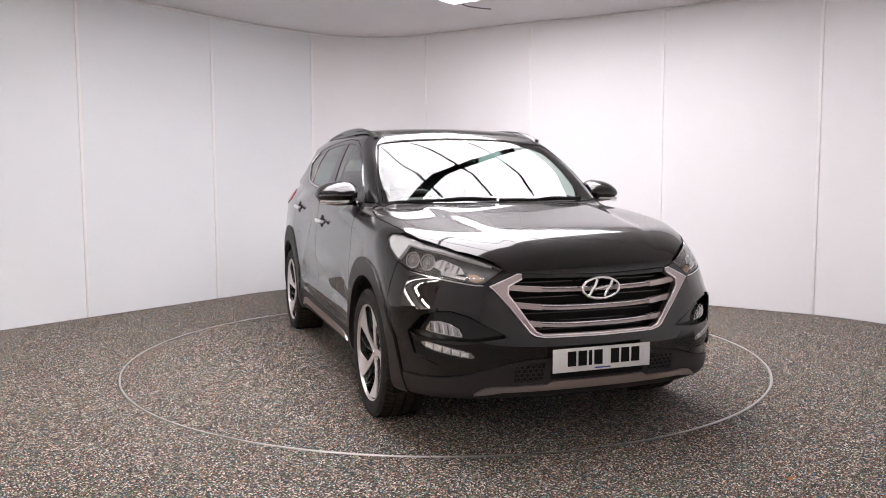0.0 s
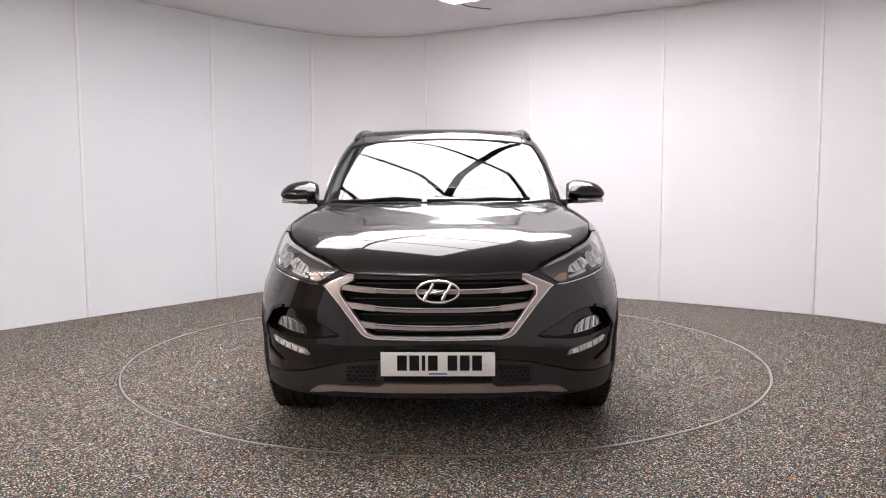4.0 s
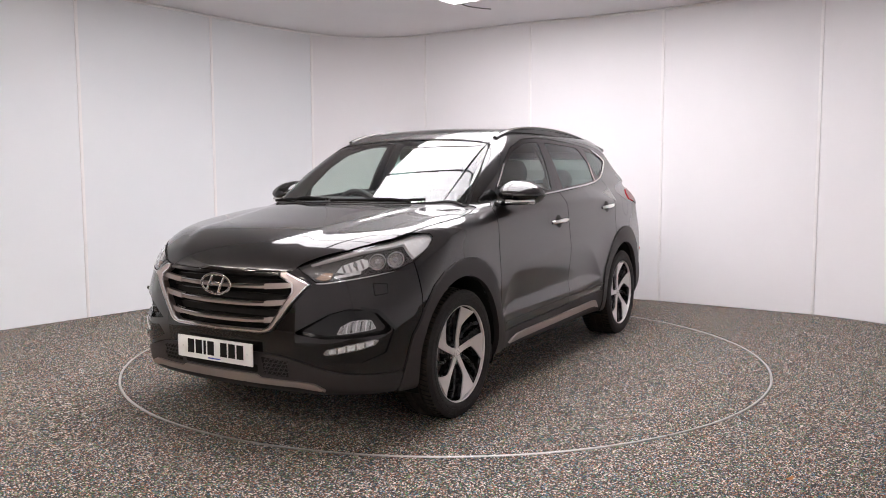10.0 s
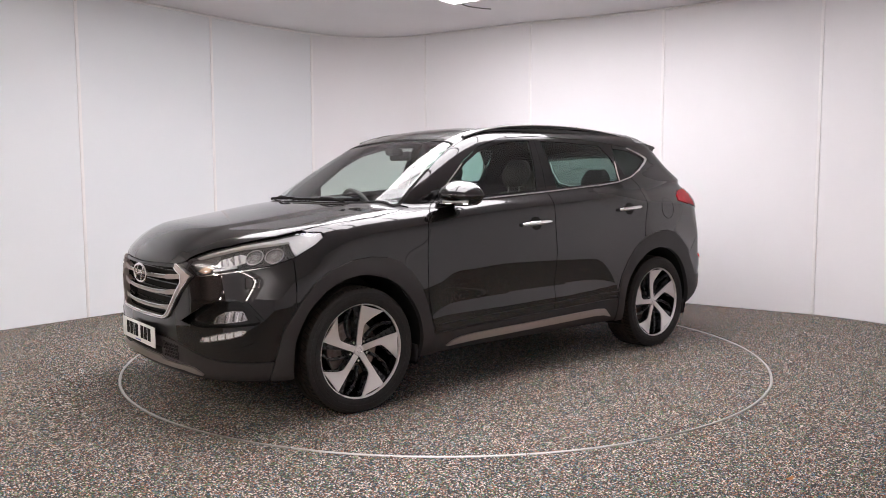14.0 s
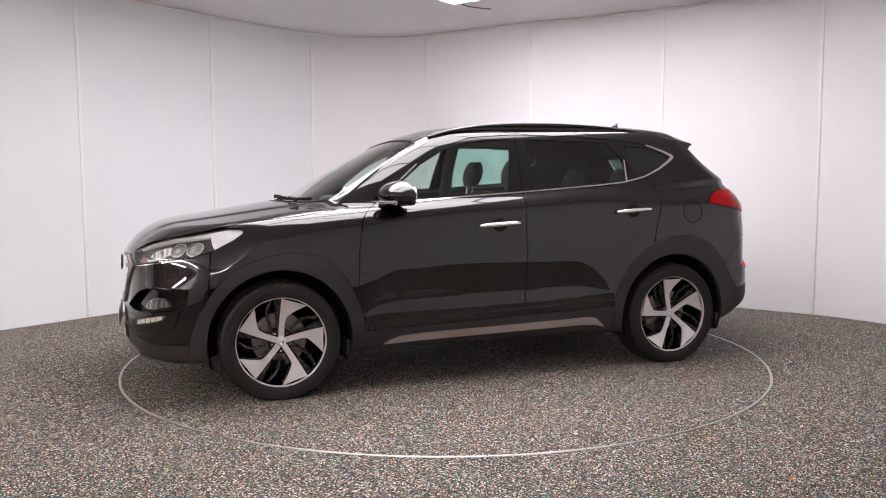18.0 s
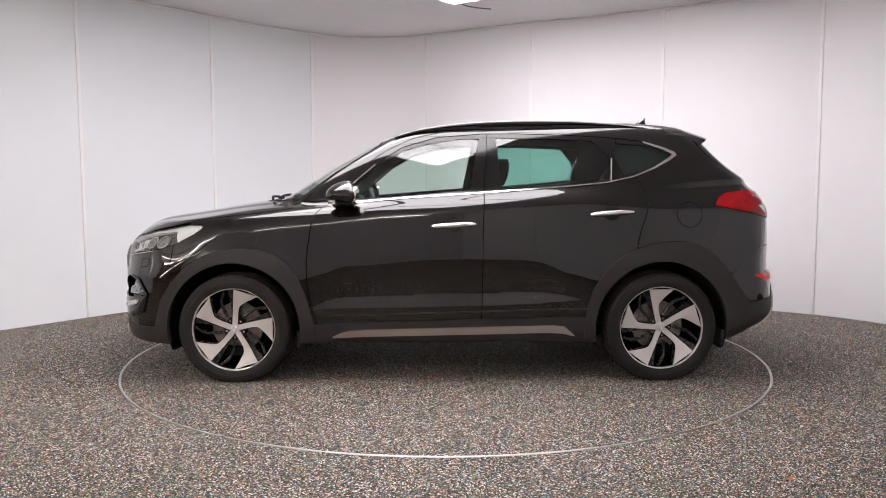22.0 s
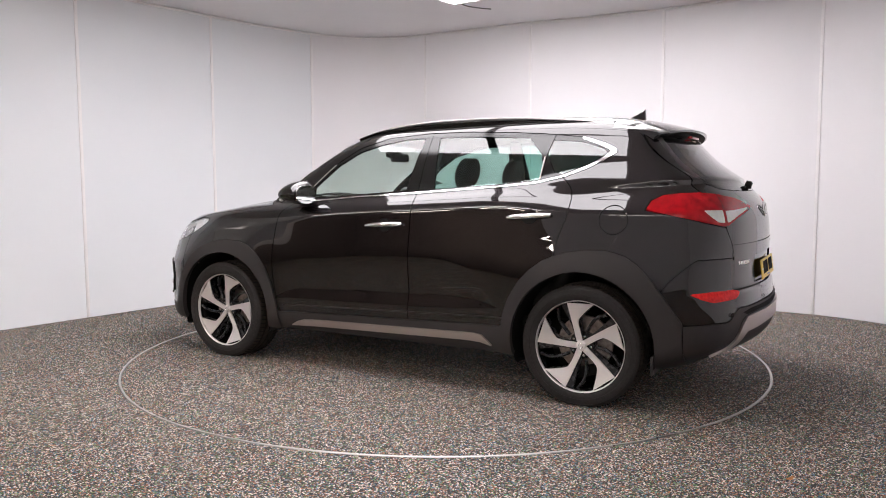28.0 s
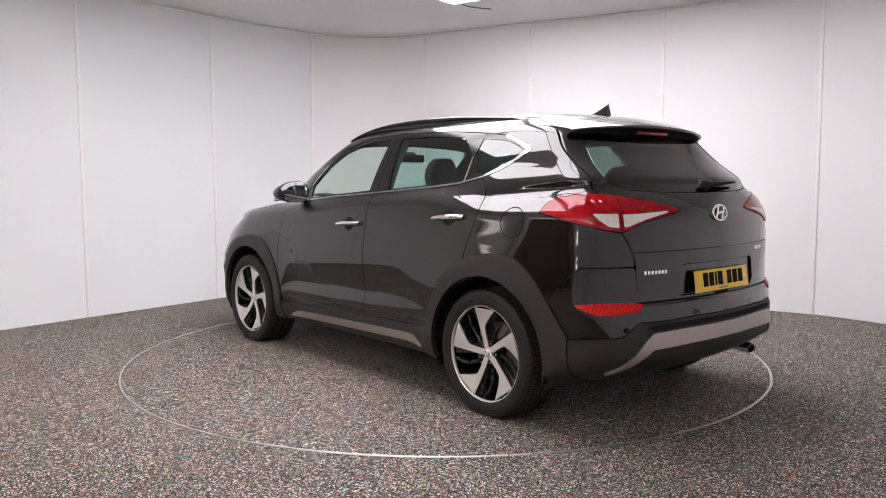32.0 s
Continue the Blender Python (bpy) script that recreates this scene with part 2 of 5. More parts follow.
def wall_strip(line, z0, z1, thick, bm=None):
    """An upright slab along a plan line; the room is on its right-hand side."""
    bm = bm or bmesh.new()
    pts = [room_point(*p) for p in line]
    cols = []
    for i, p in enumerate(pts):
        d = (pts[min(i + 1, len(pts) - 1)] - pts[max(i - 1, 0)]).normalized()
        out = Vector((-d.y, d.x, 0)) * thick
        cols.append([bm.verts.new(q + Vector((0, 0, z))) for q, z in ((p, z0), (p, z1), (p + out, z1), (p + out, z0))])
    for a, b in zip(cols, cols[1:]):
        for k in range(4):
            bm.faces.new((a[k], b[k], b[(k + 1) % 4], a[(k + 1) % 4]))
    bm.faces.new(cols[0])
    bm.faces.new(cols[-1][::-1])
    bmesh.ops.recalc_face_normals(bm, faces=bm.faces)
    return bm


def build_room():
    big = [(-3.7, -5.22), (4.35, -5.22), (4.35, 3.45), (-3.7, 3.45)]
    bm = bmesh.new()
    # floor sheet with a round opening for the turntable
    n = 96
    ring = [bm.verts.new((2.245 * math.cos(k * math.tau / n), 2.245 * math.sin(k * math.tau / n), 0)) for k in range(n)]
    low = [bm.verts.new((v.co.x, v.co.y, -0.08)) for v in ring]
    outer = []
    for k in range(n):
        a = k * math.tau / n
        s = 11.0 / max(abs(math.cos(a)), abs(math.sin(a)))
        outer.append(bm.verts.new((s * math.cos(a), s * math.sin(a), 0)))
    for k in range(n):
        j = (k + 1) % n
        bm.faces.new((ring[k], outer[k], outer[j], ring[j]))
        bm.faces.new((low[k], ring[k], ring[j], low[j]))
    tagged(link_mesh("floor", bm, FLOOR, smooth=False), "dark rubber crumb floor with pale and coloured flecks", "floor", kind="structure")

    bm = slab(bmesh.new(), [tuple(room_point(*p))[:2] for p in big], CEIL, CEIL + 0.12)
    tagged(link_mesh("ceiling", bm, CEILING, smooth=False), "plain white ceiling above the turntable", "ceiling", kind="structure")

    left_seams = [-5.1, -3.7, -2.27, -0.82, 0.63]
    runs = {
        "wall_west": [[(-3.54, a), (-3.54, b)] for a, b in zip(left_seams, left_seams[1:])] + [[(-3.54, 0.63), (-3.535, 1.2), (-3.43, 1.96)]],
        "wall_corner_north": [corner_arc((-3.43, 1.96), (-3.2, 2.78), (-2.43, 2.865), 14)],
        "wall_north": [[(-2.43, 2.865), (-1.07, 3.01)], [(-1.07, 3.01), (-0.4, 3.14), (0.36, 3.24)], [(0.36, 3.24), (1.84, 3.27)]],
        "wall_corner_east": [corner_arc((1.84, 3.27), (2.5, 3.2), (3.1, 2.75), 8), corner_arc((3.1, 2.75), (4.15, 2.0), (4.2, 0.7), 10)],
        "wall_east": [[(4.2, a), (4.2, a - 1.45)] for a in (0.7, -0.75, -2.2, -3.65)],
        "wall_south": [[(4.2, -5.1), (2.8, -5.1)], [(2.8, -5.1), (1.4, -5.1)], [(1.4, -5.1), (0.1, -5.1)]],
    }
    for name, lines in runs.items():
        whole = [lines[0][0]] + [p for line in lines for p in line[1:]]
        # West panels carry the cooler light in their colour.
        wall_mat = COOLWALL if name == "wall_west" else WALL
        back = link_mesh(name, wall_strip([(p[0], p[1]) for p in whole], 0, CEIL, 0.12), wall_mat, smooth=True)
        tagged(back, "white curved studio wall lined with tall smooth panels", "wall", kind="structure")
        for line in lines:
            # panels stand 6 mm proud of the wall and stop short of one another
            pts = [room_point(*p) for p in line]
            d0, d1 = (pts[1] - pts[0]).normalized(), (pts[-1] - pts[-2]).normalized()
            pts[0], pts[-1] = pts[0] + d0 * 0.004, pts[-1] - d1 * 0.004
            inner = []
            for i, p in enumerate(pts):
                d = (pts[min(i + 1, len(pts) - 1)] - pts[max(i - 1, 0)]).normalized()
                q = p + Vector((d.y, -d.x, 0)) * 0.008
                inner.append((q.dot(E1), q.dot(E2)))
            part("wall_panel", wall_strip(inner, 0.002, CEIL - 0.004, 0.006), wall_mat, back)
            p, d = room_point(*line[0]), d0
            n = Vector((d.y, -d.x, 0))
            bm = bmesh.new()
            m = Matrix(((d.x, n.x, 0, p.x), (d.y, n.y, 0, p.y), (0, 0, 1, 0), (0, 0, 0, 1)))
            box(bm, (0, 0.010, CEIL / 2), (0.030, 0.018, CEIL - 0.012), m, 0.004)
            part("seam_strip", bm, SEAM, back, "narrow white cover strip")
    # the way in: a wide opening to a dim space behind the camera
    bm = wall_strip([(0.1, -5.1), (-3.3, -5.1)], 2.45, CEIL, 0.12)
    tagged(link_mesh("wall_over_entrance", bm, WALL, smooth=False), "white wall strip above the wide entrance", "wall", kind="structure")
    bm = wall_strip([(-3.3, -5.1), (-3.54, -5.1)], 0, CEIL, 0.12)
    tagged(link_mesh("wall_entrance_side", bm, WALL, smooth=False), "white wall end beside the wide entrance", "wall", kind="structure")
    bm = wall_strip([(2.4, -5.24), (2.4, -9.6), (-4.8, -9.6), (-4.8, -5.24)], 0, 3.2, 0.12)
    tagged(link_mesh("wall_annex", bm, ANNEX, smooth=False), "dim dark wall of the space beyond the entrance", "wall", kind="structure")
    bm = slab(bmesh.new(), [tuple(room_point(*q))[:2] for q in ((-4.9, -9.7), (2.5, -9.7), (2.5, -5.23), (-4.9, -5.23))], 3.2, 3.3)
    tagged(link_mesh("ceiling_annex", bm, ANNEX, smooth=False), "dim dark ceiling beyond the entrance", "ceiling", kind="structure")
    for k, (u, v) in enumerate(((-2.9, -6.2), (-1.2, -6.2), (0.5, -6.2), (-2.9, -8.2), (-1.2, -8.2), (0.5, -8.2))):
        lamp = tagged(new("tube_lamp"), "slim glowing tube lamp under the dim ceiling", "tube lamp", "tube lamps")
        lamp.matrix_basis = Matrix.Translation(room_point(u, v) + Vector((0, 0, 2.9))) @ pose(0, 0, 0, 0, 0, -36.87)
        part("tube", tube(bmesh.new(), [(-0.6, 0, 0), (0.6, 0, 0)], 0.03, 10), TUBE, lamp)
        part("holder", box(bmesh.new(), (0, 0, 0.165), (1.3, 0.10, 0.27), None, 0.01), ANNEX, lamp)
    # thin trim where walls meet the ceiling
    whole = [p for lines in runs.values() for line in lines for p in line]
    pts = []
    for p in whole:
        if not pts or (room_point(*p) - pts[-1]).length > 1e-4:
            pts.append(room_point(*p))
    bm = bmesh.new()
    inner = []
    for i, p in enumerate(pts):
        d = (pts[min(i + 1, len(pts) - 1)] - pts[max(i - 1, 0)]).normalized()
        inner.append(p + Vector((d.y, -d.x, 0)) * 0.016 + Vector((0, 0, CEIL - 0.014)))
    tube(bm, inner, 0.012, 6)
    tagged(link_mesh("trim_ceiling", bm, SEAM), "narrow white trim between wall and ceiling", "trim", kind="structure")


# light box over the turntable: rows of bright panels in a dark frame
BOX_U, BOX_V = (-1.18, 1.36), (-1.90, 1.74)


def build_light_box():
    lamp = tagged(new("ceiling_light_box"), "large rectangular light box of white panels set in ceiling", "ceiling light")
    lamp.matrix_basis = Matrix(((E1.x, E2.x, 0, 0), (E1.y, E2.y, 0, 0), (0, 0, 1, CEIL), (0, 0, 0, 1)))
    cu, cv = 2, 6
    du, dv = (BOX_U[1] - BOX_U[0]) / cu, (BOX_V[1] - BOX_V[0]) / cv
    pane = box(bmesh.new(), (0, 0, 0), (du - 0.02, dv - 0.02, 0.012))
    first = None
    for i in range(cu):
        for j in range(cv):
            c = (BOX_U[0] + du * (i + 0.5), BOX_V[0] + dv * (j + 0.5), -0.010)
            if first is None:
                first = part("light_panel", pane, LIGHT, lamp, "glowing white panel", smooth=False)
                first.location = c
            else:
                ob = new("light_panel", first.data)
                ob.parent, ob.location = lamp, c
                tagged(ob, "glowing white panel")
    for i in range(cu + 1):
        wide = 0.085 if i == 1 else 0.03
        part("frame_bar", box(bmesh.new(), (BOX_U[0] + du * i, (BOX_V[0] + BOX_V[1]) / 2, -0.012), (wide, BOX_V[1] - BOX_V[0] + 0.03, 0.022)), BAR if i == 1 else SEAM, lamp, "", False)
    for j in range(cv + 1):
        part("frame_bar", box(bmesh.new(), ((BOX_U[0] + BOX_U[1]) / 2, BOX_V[0] + dv * j, -0.011), (BOX_U[1] - BOX_U[0], 0.032, 0.018)), BAR if 0 < j < cv else SEAM, lamp, "", False)


def build_turntable():
    table = tagged(new("turntable"), "round turntable flush with the floor, thin metal rim", "turntable")
    bm = lathe(bmesh.new(), [(0, -0.06), (2.224, -0.06), (2.224, 0.001), (0, 0.001)], 128)
    bmesh.ops.recalc_face_normals(bm, faces=bm.faces)
    part("deck", bm, FLOOR, table, "dark flecked rubber crumb deck", smooth=False)
    bm = lathe(bmesh.new(), [(2.227, -0.06), (2.241, -0.06), (2.241, 0.002), (2.239, 0.0035), (2.229, 0.0035), (2.227, 0.002), (2.227, -0.06)], 160)
    part("rim", bm, ALU, table, "thin worn metal edge ring")
    return table


def build_light_bar(u, mat):
    """A slim horizontal light bar high on the wall; two are added fill."""
    lamp = tagged(new("light_bar"), "slim glowing light bar, unseen, high on the white wall", "light bar", "light bars")
    lamp.matrix_basis = Matrix.Translation(room_point(u, -5.1) + Vector((0, 0, 2.62))) @ pose(0, 0.01, 0, 0, 0, -36.87)
    part("diffuser", box(bmesh.new(), (0, 0.055, -0.01), (1.13, 0.03, 0.06), None, 0.006), mat, lamp, "glowing white diffuser")
    part("casing", box(bmesh.new(), (0, 0.02, 0.0), (1.145, 0.04, 0.10), None, 0.006), BAR, lamp, "dark casing")


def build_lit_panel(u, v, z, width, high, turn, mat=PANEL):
    """An unseen glowing panel, added for the bright patches mirrored in the doors."""
    lamp = tagged(new("mirrored_glow_panel"), "unseen glowing panel added for the bright patches mirrored in doors", "wall light", "wall light panels")
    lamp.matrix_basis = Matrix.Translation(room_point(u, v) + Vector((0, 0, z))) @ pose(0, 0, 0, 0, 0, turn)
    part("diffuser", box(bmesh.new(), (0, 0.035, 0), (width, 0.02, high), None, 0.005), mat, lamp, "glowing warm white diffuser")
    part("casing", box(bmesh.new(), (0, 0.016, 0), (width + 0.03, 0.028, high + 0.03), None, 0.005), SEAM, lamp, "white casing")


build_room()
build_light_box()
# Unseen panels placed where the doors' bright reflections point.
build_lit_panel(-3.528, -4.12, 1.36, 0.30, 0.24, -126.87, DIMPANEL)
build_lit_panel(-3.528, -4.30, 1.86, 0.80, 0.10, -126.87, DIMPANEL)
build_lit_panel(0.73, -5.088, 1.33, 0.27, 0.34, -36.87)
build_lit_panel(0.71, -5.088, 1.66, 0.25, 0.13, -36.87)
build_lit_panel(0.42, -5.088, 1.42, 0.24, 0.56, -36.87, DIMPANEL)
# Three bars over the entrance; those at 1.7 and 2.9 are added fill.
for place, lit in ((-2.75, SOFTDIM), (-1.6, SOFTDIM), (-0.45, SOFT), (1.7, SOFTDIM), (2.9, SOFT)):
    build_light_bar(place, lit)
turntable = build_turntable()


def build_small_things():
    wire = tagged(new("ceiling_wire"), "thin dark wire end on the white ceiling beside the light", "wire")
    part("strand", tube(bmesh.new(), [(0.15, 2.10, CEIL - 0.006), (0.24, 2.19, CEIL - 0.016), (0.38, 2.27, CEIL - 0.018), (0.47, 2.36, CEIL - 0.006)], 0.005, 6), BAR, wire)
    leaf = tagged(new("dry_leaf"), "small curled brown leaf scrap lying on floor", "leaf")
    leaf.matrix_basis = pose(1.440, -2.526, 0.003, 0, 0, 25)
    bm = bmesh.new()
    rows = []
    for i in range(9):
        t = i / 8
        w = 0.011 * math.sin(math.pi * (0.06 + 0.88 * t)) ** 0.7
        x, lift = -0.022 + 0.044 * t, 0.010 * (2 * t - 1) ** 2
        rows.append([bm.verts.new((x, -w, lift + 0.004)), bm.verts.new((x, 0, lift)), bm.verts.new((x, w, lift + 0.005))])
    for p, q in zip(rows, rows[1:]):
        for k in range(2):
            bm.faces.new((p[k], q[k], q[k + 1], p[k + 1]))
    part("blade", bm, LEAF, leaf)
    part("stalk", tube(bmesh.new(), [(0.021, 0, 0.010), (0.030, 0.003, 0.006), (0.038, 0.004, 0.004)], 0.0012, 5), LEAF, leaf)


build_small_things()


# ---- car body: one smooth shape, cut into panels ----
# x forward, y to the car's left, z up; origin on the ground between the axles; a = |y|
AXLE, HUB_Z = 1.335, 0.335

hood_z = spline([2.3, 2.15, 2, 1.75, 1.5, 1.2, 0.8, 0.57, 0.25, -0.22, -0.8, -1.17, -1.5, -2.3],
                [0.8170, 0.9278, 0.9938, 1.0416, 1.0809, 1.1240, 1.1560, 1.1850, 1.2144, 1.2441, 1.2850, 1.3150, 1.3250, 1.2900])
roof_z = spline([0.6, 0.45, 0.2, -0.2, -0.6, -1.0, -1.4, -1.75, -2.2], [1.4910, 1.5469, 1.6089, 1.6362, 1.6436, 1.6486, 1.6329, 1.5801, 1.4947])
front_x = spline([0.16, 0.22, 0.30, 0.40, 0.50, 0.62, 0.74, 0.82, 0.90, 1.02], [2.0195, 2.1357, 2.1843, 2.1950, 2.1967, 2.1888, 2.1859, 2.1807, 2.1452, 2.0407])
rear_x = spline([0.20, 0.28, 0.36, 0.46, 0.58, 0.70, 0.82, 0.95, 1.08, 1.17, 1.3, 1.42, 1.6],
                [-1.8402, -2.0133, -2.1606, -2.1993, -2.1965, -2.1825, -2.1821, -2.1792, -2.1551, -2.0966, -1.9497, -1.8130, -1.6665])
plan_w = spline([2.2, 1.9, 1.6, 1.3, 0.8, 0, -0.9, -1.4, -1.8, -2.2], [0.8575, 0.8978, 0.9053, 0.9070, 0.9067, 0.9112, 0.9130, 0.9084, 0.8880, 0.8496])
side_s = spline([0.18, 0.3, 0.42, 0.55, 0.75, 0.9, 1, 1.1, 1.2, 1.27, 1.36, 1.5],
                [0.9232, 0.9737, 0.9864, 0.9874, 0.9937, 0.9775, 0.9650, 0.9522, 0.9395, 0.9270, 0.8890, 0.7960])


# the hollow along the doors: soft upper line, sharp crease at its foot
hollow_top = spline([0.95, 0.84, 0.751, 0.543, 0.177, -0.18, -0.48, -0.633, -0.735, -0.821, -0.95], [0.30, 0.50, 0.645, 0.730, 0.782, 0.800, 0.788, 0.725, 0.638, 0.535, 0.38])
hollow_foot = spline([0.75, 0.184, -0.177, -0.529, -0.80], [0.463, 0.471, 0.477, 0.490, 0.510])


def smax(p, q, k):
    h = np.maximum(k - np.abs(p - q), 0)
    return np.maximum(p, q) + h * h / (4 * k)


def body_shape(x, a, z):
    """Negative inside the car's body."""
    drop = 0.1690 * a ** 2 + 0.4832 * a ** 6
    nose = (x - (front_x(z) - drop * (1 + 2.4074 * np.clip(z - 0.66, 0, 0.4)))) * 0.9
    shelf = 0.016 / (1 + np.exp(np.clip((z - 0.655) / 0.004, -30, 30)))
    tail = ((rear_x(z) - shelf + 0.1904 * a ** 2 + 0.2064 * a ** 6) - x) * np.where(z > 1.15, 0.8, 0.95)
    fall = 0.010 * np.log1p(np.exp(np.clip((hollow_top(x) - z) / 0.010, -30, 30)))
    rise = 0.0025 * np.log1p(np.exp(np.clip((z - hollow_foot(x)) / 0.0025, -30, 30)))
    dent = np.maximum(-smax(-0.085 * fall, -0.255 * rise, 0.003), 0.0)
    tuck = 0.003 * np.log1p(np.exp(np.clip((hollow_foot(x) - z) / 0.003, -30, 30)))
    dent = dent + 0.14 * np.minimum(tuck, 0.07) / (1 + np.exp(np.clip((np.abs(x + 0.03) - 0.80) / 0.02, -30, 30)))
    aft = np.clip((-x - 0.7) / 0.6, 0, 1)
    fold = z - (1.090 + 0.045 * np.clip(-x, -1.2, 0.9)) * (1 - aft) - 1.082 * aft
    crease = (0.32 + 0.27 * aft) * 0.008 * (np.log1p(np.exp(np.clip(fold / 0.008, -30, 30))) - np.log1p(np.exp(np.clip((fold - 0.075 - 0.066 * aft) / 0.008, -30, 30))))
    swell = 0.0
    for hub in (AXLE, -AXLE):
        swell = swell + 0.016 * np.exp(-((np.hypot(x - hub, (z - HUB_Z) * 0.95) - 0.38) / 0.19) ** 2)
    side = a - (plan_w(x) * side_s(z) - dent - crease + swell * np.clip((1.12 - z) / 0.2, 0, 1))
    ridge = 0.011 / (1 + np.exp(np.clip((a - 0.385 - 0.17 * (2.05 - x)) / 0.016, -30, 30))) * np.clip((x - 0.9) / 0.3, 0, 1)
    top = (z - (hood_z(x) - 0.006 + ridge - 0.0684 * a ** 2)) * 0.97
    floor_ = 0.235 - z
    corner = 0.10 - 0.066 * np.exp(-((z - 0.66) / 0.15) ** 4)
    low = smax(smax(smax(side, top, 0.13), nose, corner), tail, 0.10 - 0.05 * np.exp(-((z - 0.72) / 0.20) ** 4))
    zz = z - 1.15
    cab_side = (a - (0.7950 - 0.22 * zz - 0.47 * zz ** 2 - 0.0825 * np.clip(x, 0, 2) ** 2 - 0.0196 * np.clip(-x - 0.6, 0, 2) ** 2)) * 0.9
    screen = (x - (1.1560 - 1.7100 * (z - 1.13) - a ** 2 * (0.2650 - 0.3000 * np.clip(z - 1.13, 0, 0.5)))) * 0.45
    roof = z - (roof_z(x) - 0.0720 * a ** 2)
    cab = smax(smax(smax(cab_side, roof, 0.09), screen, 0.09), tail, 0.10)
    cab = smax(cab, 1.135 - 0.07 * x - z, 0.02)
    join = 0.03 + 0.05 * np.clip((-x - 0.9) / 0.4, 0, 1)
    return smax(-smax(-low, -cab, join), floor_, 0.04)


def body_normal(p):
    e = 1e-4
    g = np.empty_like(p)
    for i in range(3):
        d = np.zeros(3)
        d[i] = e
        hi, lo = p + d, p - d
        g[:, i] = body_shape(hi[:, 0], np.abs(hi[:, 1]), hi[:, 2]) - body_shape(lo[:, 0], np.abs(lo[:, 1]), lo[:, 2])
    return g / np.linalg.norm(g, axis=1)[:, None]


def ray_shell(n_side=250, n_fan=105, n_round=260, spine=1.35, height=0.74):
    """Half of the body's skin (y >= 0): rays from a spine, fanned out at both ends."""
    x0, along, away = [], [], []
    for i in range(n_fan):
        al = math.pi / 2 * (1 - i / n_fan)
        x0.append(-spine), along.append(-math.sin(al)), away.append(math.cos(al))
    for i in range(n_side + 1):
        x0.append(-spine + 2 * spine * i / n_side), along.append(0.0), away.append(1.0)
    for i in range(n_fan):
        al = math.pi / 2 * (i + 1) / n_fan
        x0.append(spine), along.append(math.sin(al)), away.append(math.cos(al))
    phi = np.linspace(0, math.pi, n_round + 1)
    X0, PH = np.meshgrid(np.array(x0), phi, indexing="ij")
    D = np.stack([np.repeat(np.array(along)[:, None], n_round + 1, 1), np.array(away)[:, None] * np.sin(PH), -np.array(away)[:, None] * np.cos(PH)], -1)
    O = np.stack([X0, np.zeros_like(X0), np.full_like(X0, height)], -1)
    lo, hi = np.zeros(X0.shape), np.full(X0.shape, 1.7)
    for _ in range(34):
        mid = (lo + hi) / 2
        P = O + D * mid[..., None]
        inside = body_shape(P[..., 0], np.abs(P[..., 1]), P[..., 2]) < 0
        lo, hi = np.where(inside, mid, lo), np.where(inside, hi, mid)
    P = (O + D * lo[..., None]).reshape(-1, 3)
    P[:, 1] = np.maximum(P[:, 1], 0)
    n, m = X0.shape
    i, j = np.meshgrid(np.arange(n - 1), np.arange(m - 1), indexing="ij")
    q = np.stack([i * m + j, (i + 1) * m + j, (i + 1) * m + j + 1, i * m + j + 1], -1).reshape(-1, 4)
    T = np.concatenate([q[:, [0, 1, 2]], q[:, [0, 2, 3]]])
    v = P[T]
    area = np.linalg.norm(np.cross(v[:, 1] - v[:, 0], v[:, 2] - v[:, 0]), axis=1)
    T = T[area > 1e-9]
    N = body_normal(P)
    v = P[T]
    flip = (np.cross(v[:, 1] - v[:, 0], v[:, 2] - v[:, 0]) * N[T].mean(1)).sum(1) < 0
    T[flip] = T[flip][:, ::-1]
    return np.concatenate([P, N], 1), T


def clip_mesh(V, T, f):
    """Keep the side of a triangle mesh where f <= 0, cutting the triangles that it crosses."""
    s = f <= 0
    k = s[T].sum(1)
    out, extra, base = [T[k == 3]], [], len(V)
    cut = T[(k == 1) | (k == 2)]
    if len(cut):
        one = s[cut].sum(1) == 1
        odd = np.where(one[:, None], s[cut], ~s[cut]).argmax(1)
        rows = np.arange(len(cut))
        a, b, c = cut[rows, odd], cut[rows, (odd + 1) % 3], cut[rows, (odd + 2) % 3]
        pairs = np.concatenate([np.stack([a, b], 1), np.stack([a, c], 1)])
        key = np.sort(pairs, 1)
        uniq, inv = np.unique(key, axis=0, return_inverse=True)
        inv = inv.reshape(-1)
        w = f[uniq[:, 0]] / (f[uniq[:, 0]] - f[uniq[:, 1]])
        extra = V[uniq[:, 0]] * (1 - w)[:, None] + V[uniq[:, 1]] * w[:, None]
        ab, ac = base + inv[:len(cut)], base + inv[len(cut):]
        out.append(np.stack([a, ab, ac], 1)[one])
        out.append(np.stack([ab, b, c], 1)[~one])
        out.append(np.stack([ab, c, ac], 1)[~one])
        V = np.concatenate([V, extra])
    T = np.concatenate(out)
    used, T2 = np.unique(T, return_inverse=True)
    return V[used], T2.reshape(-1, 3)


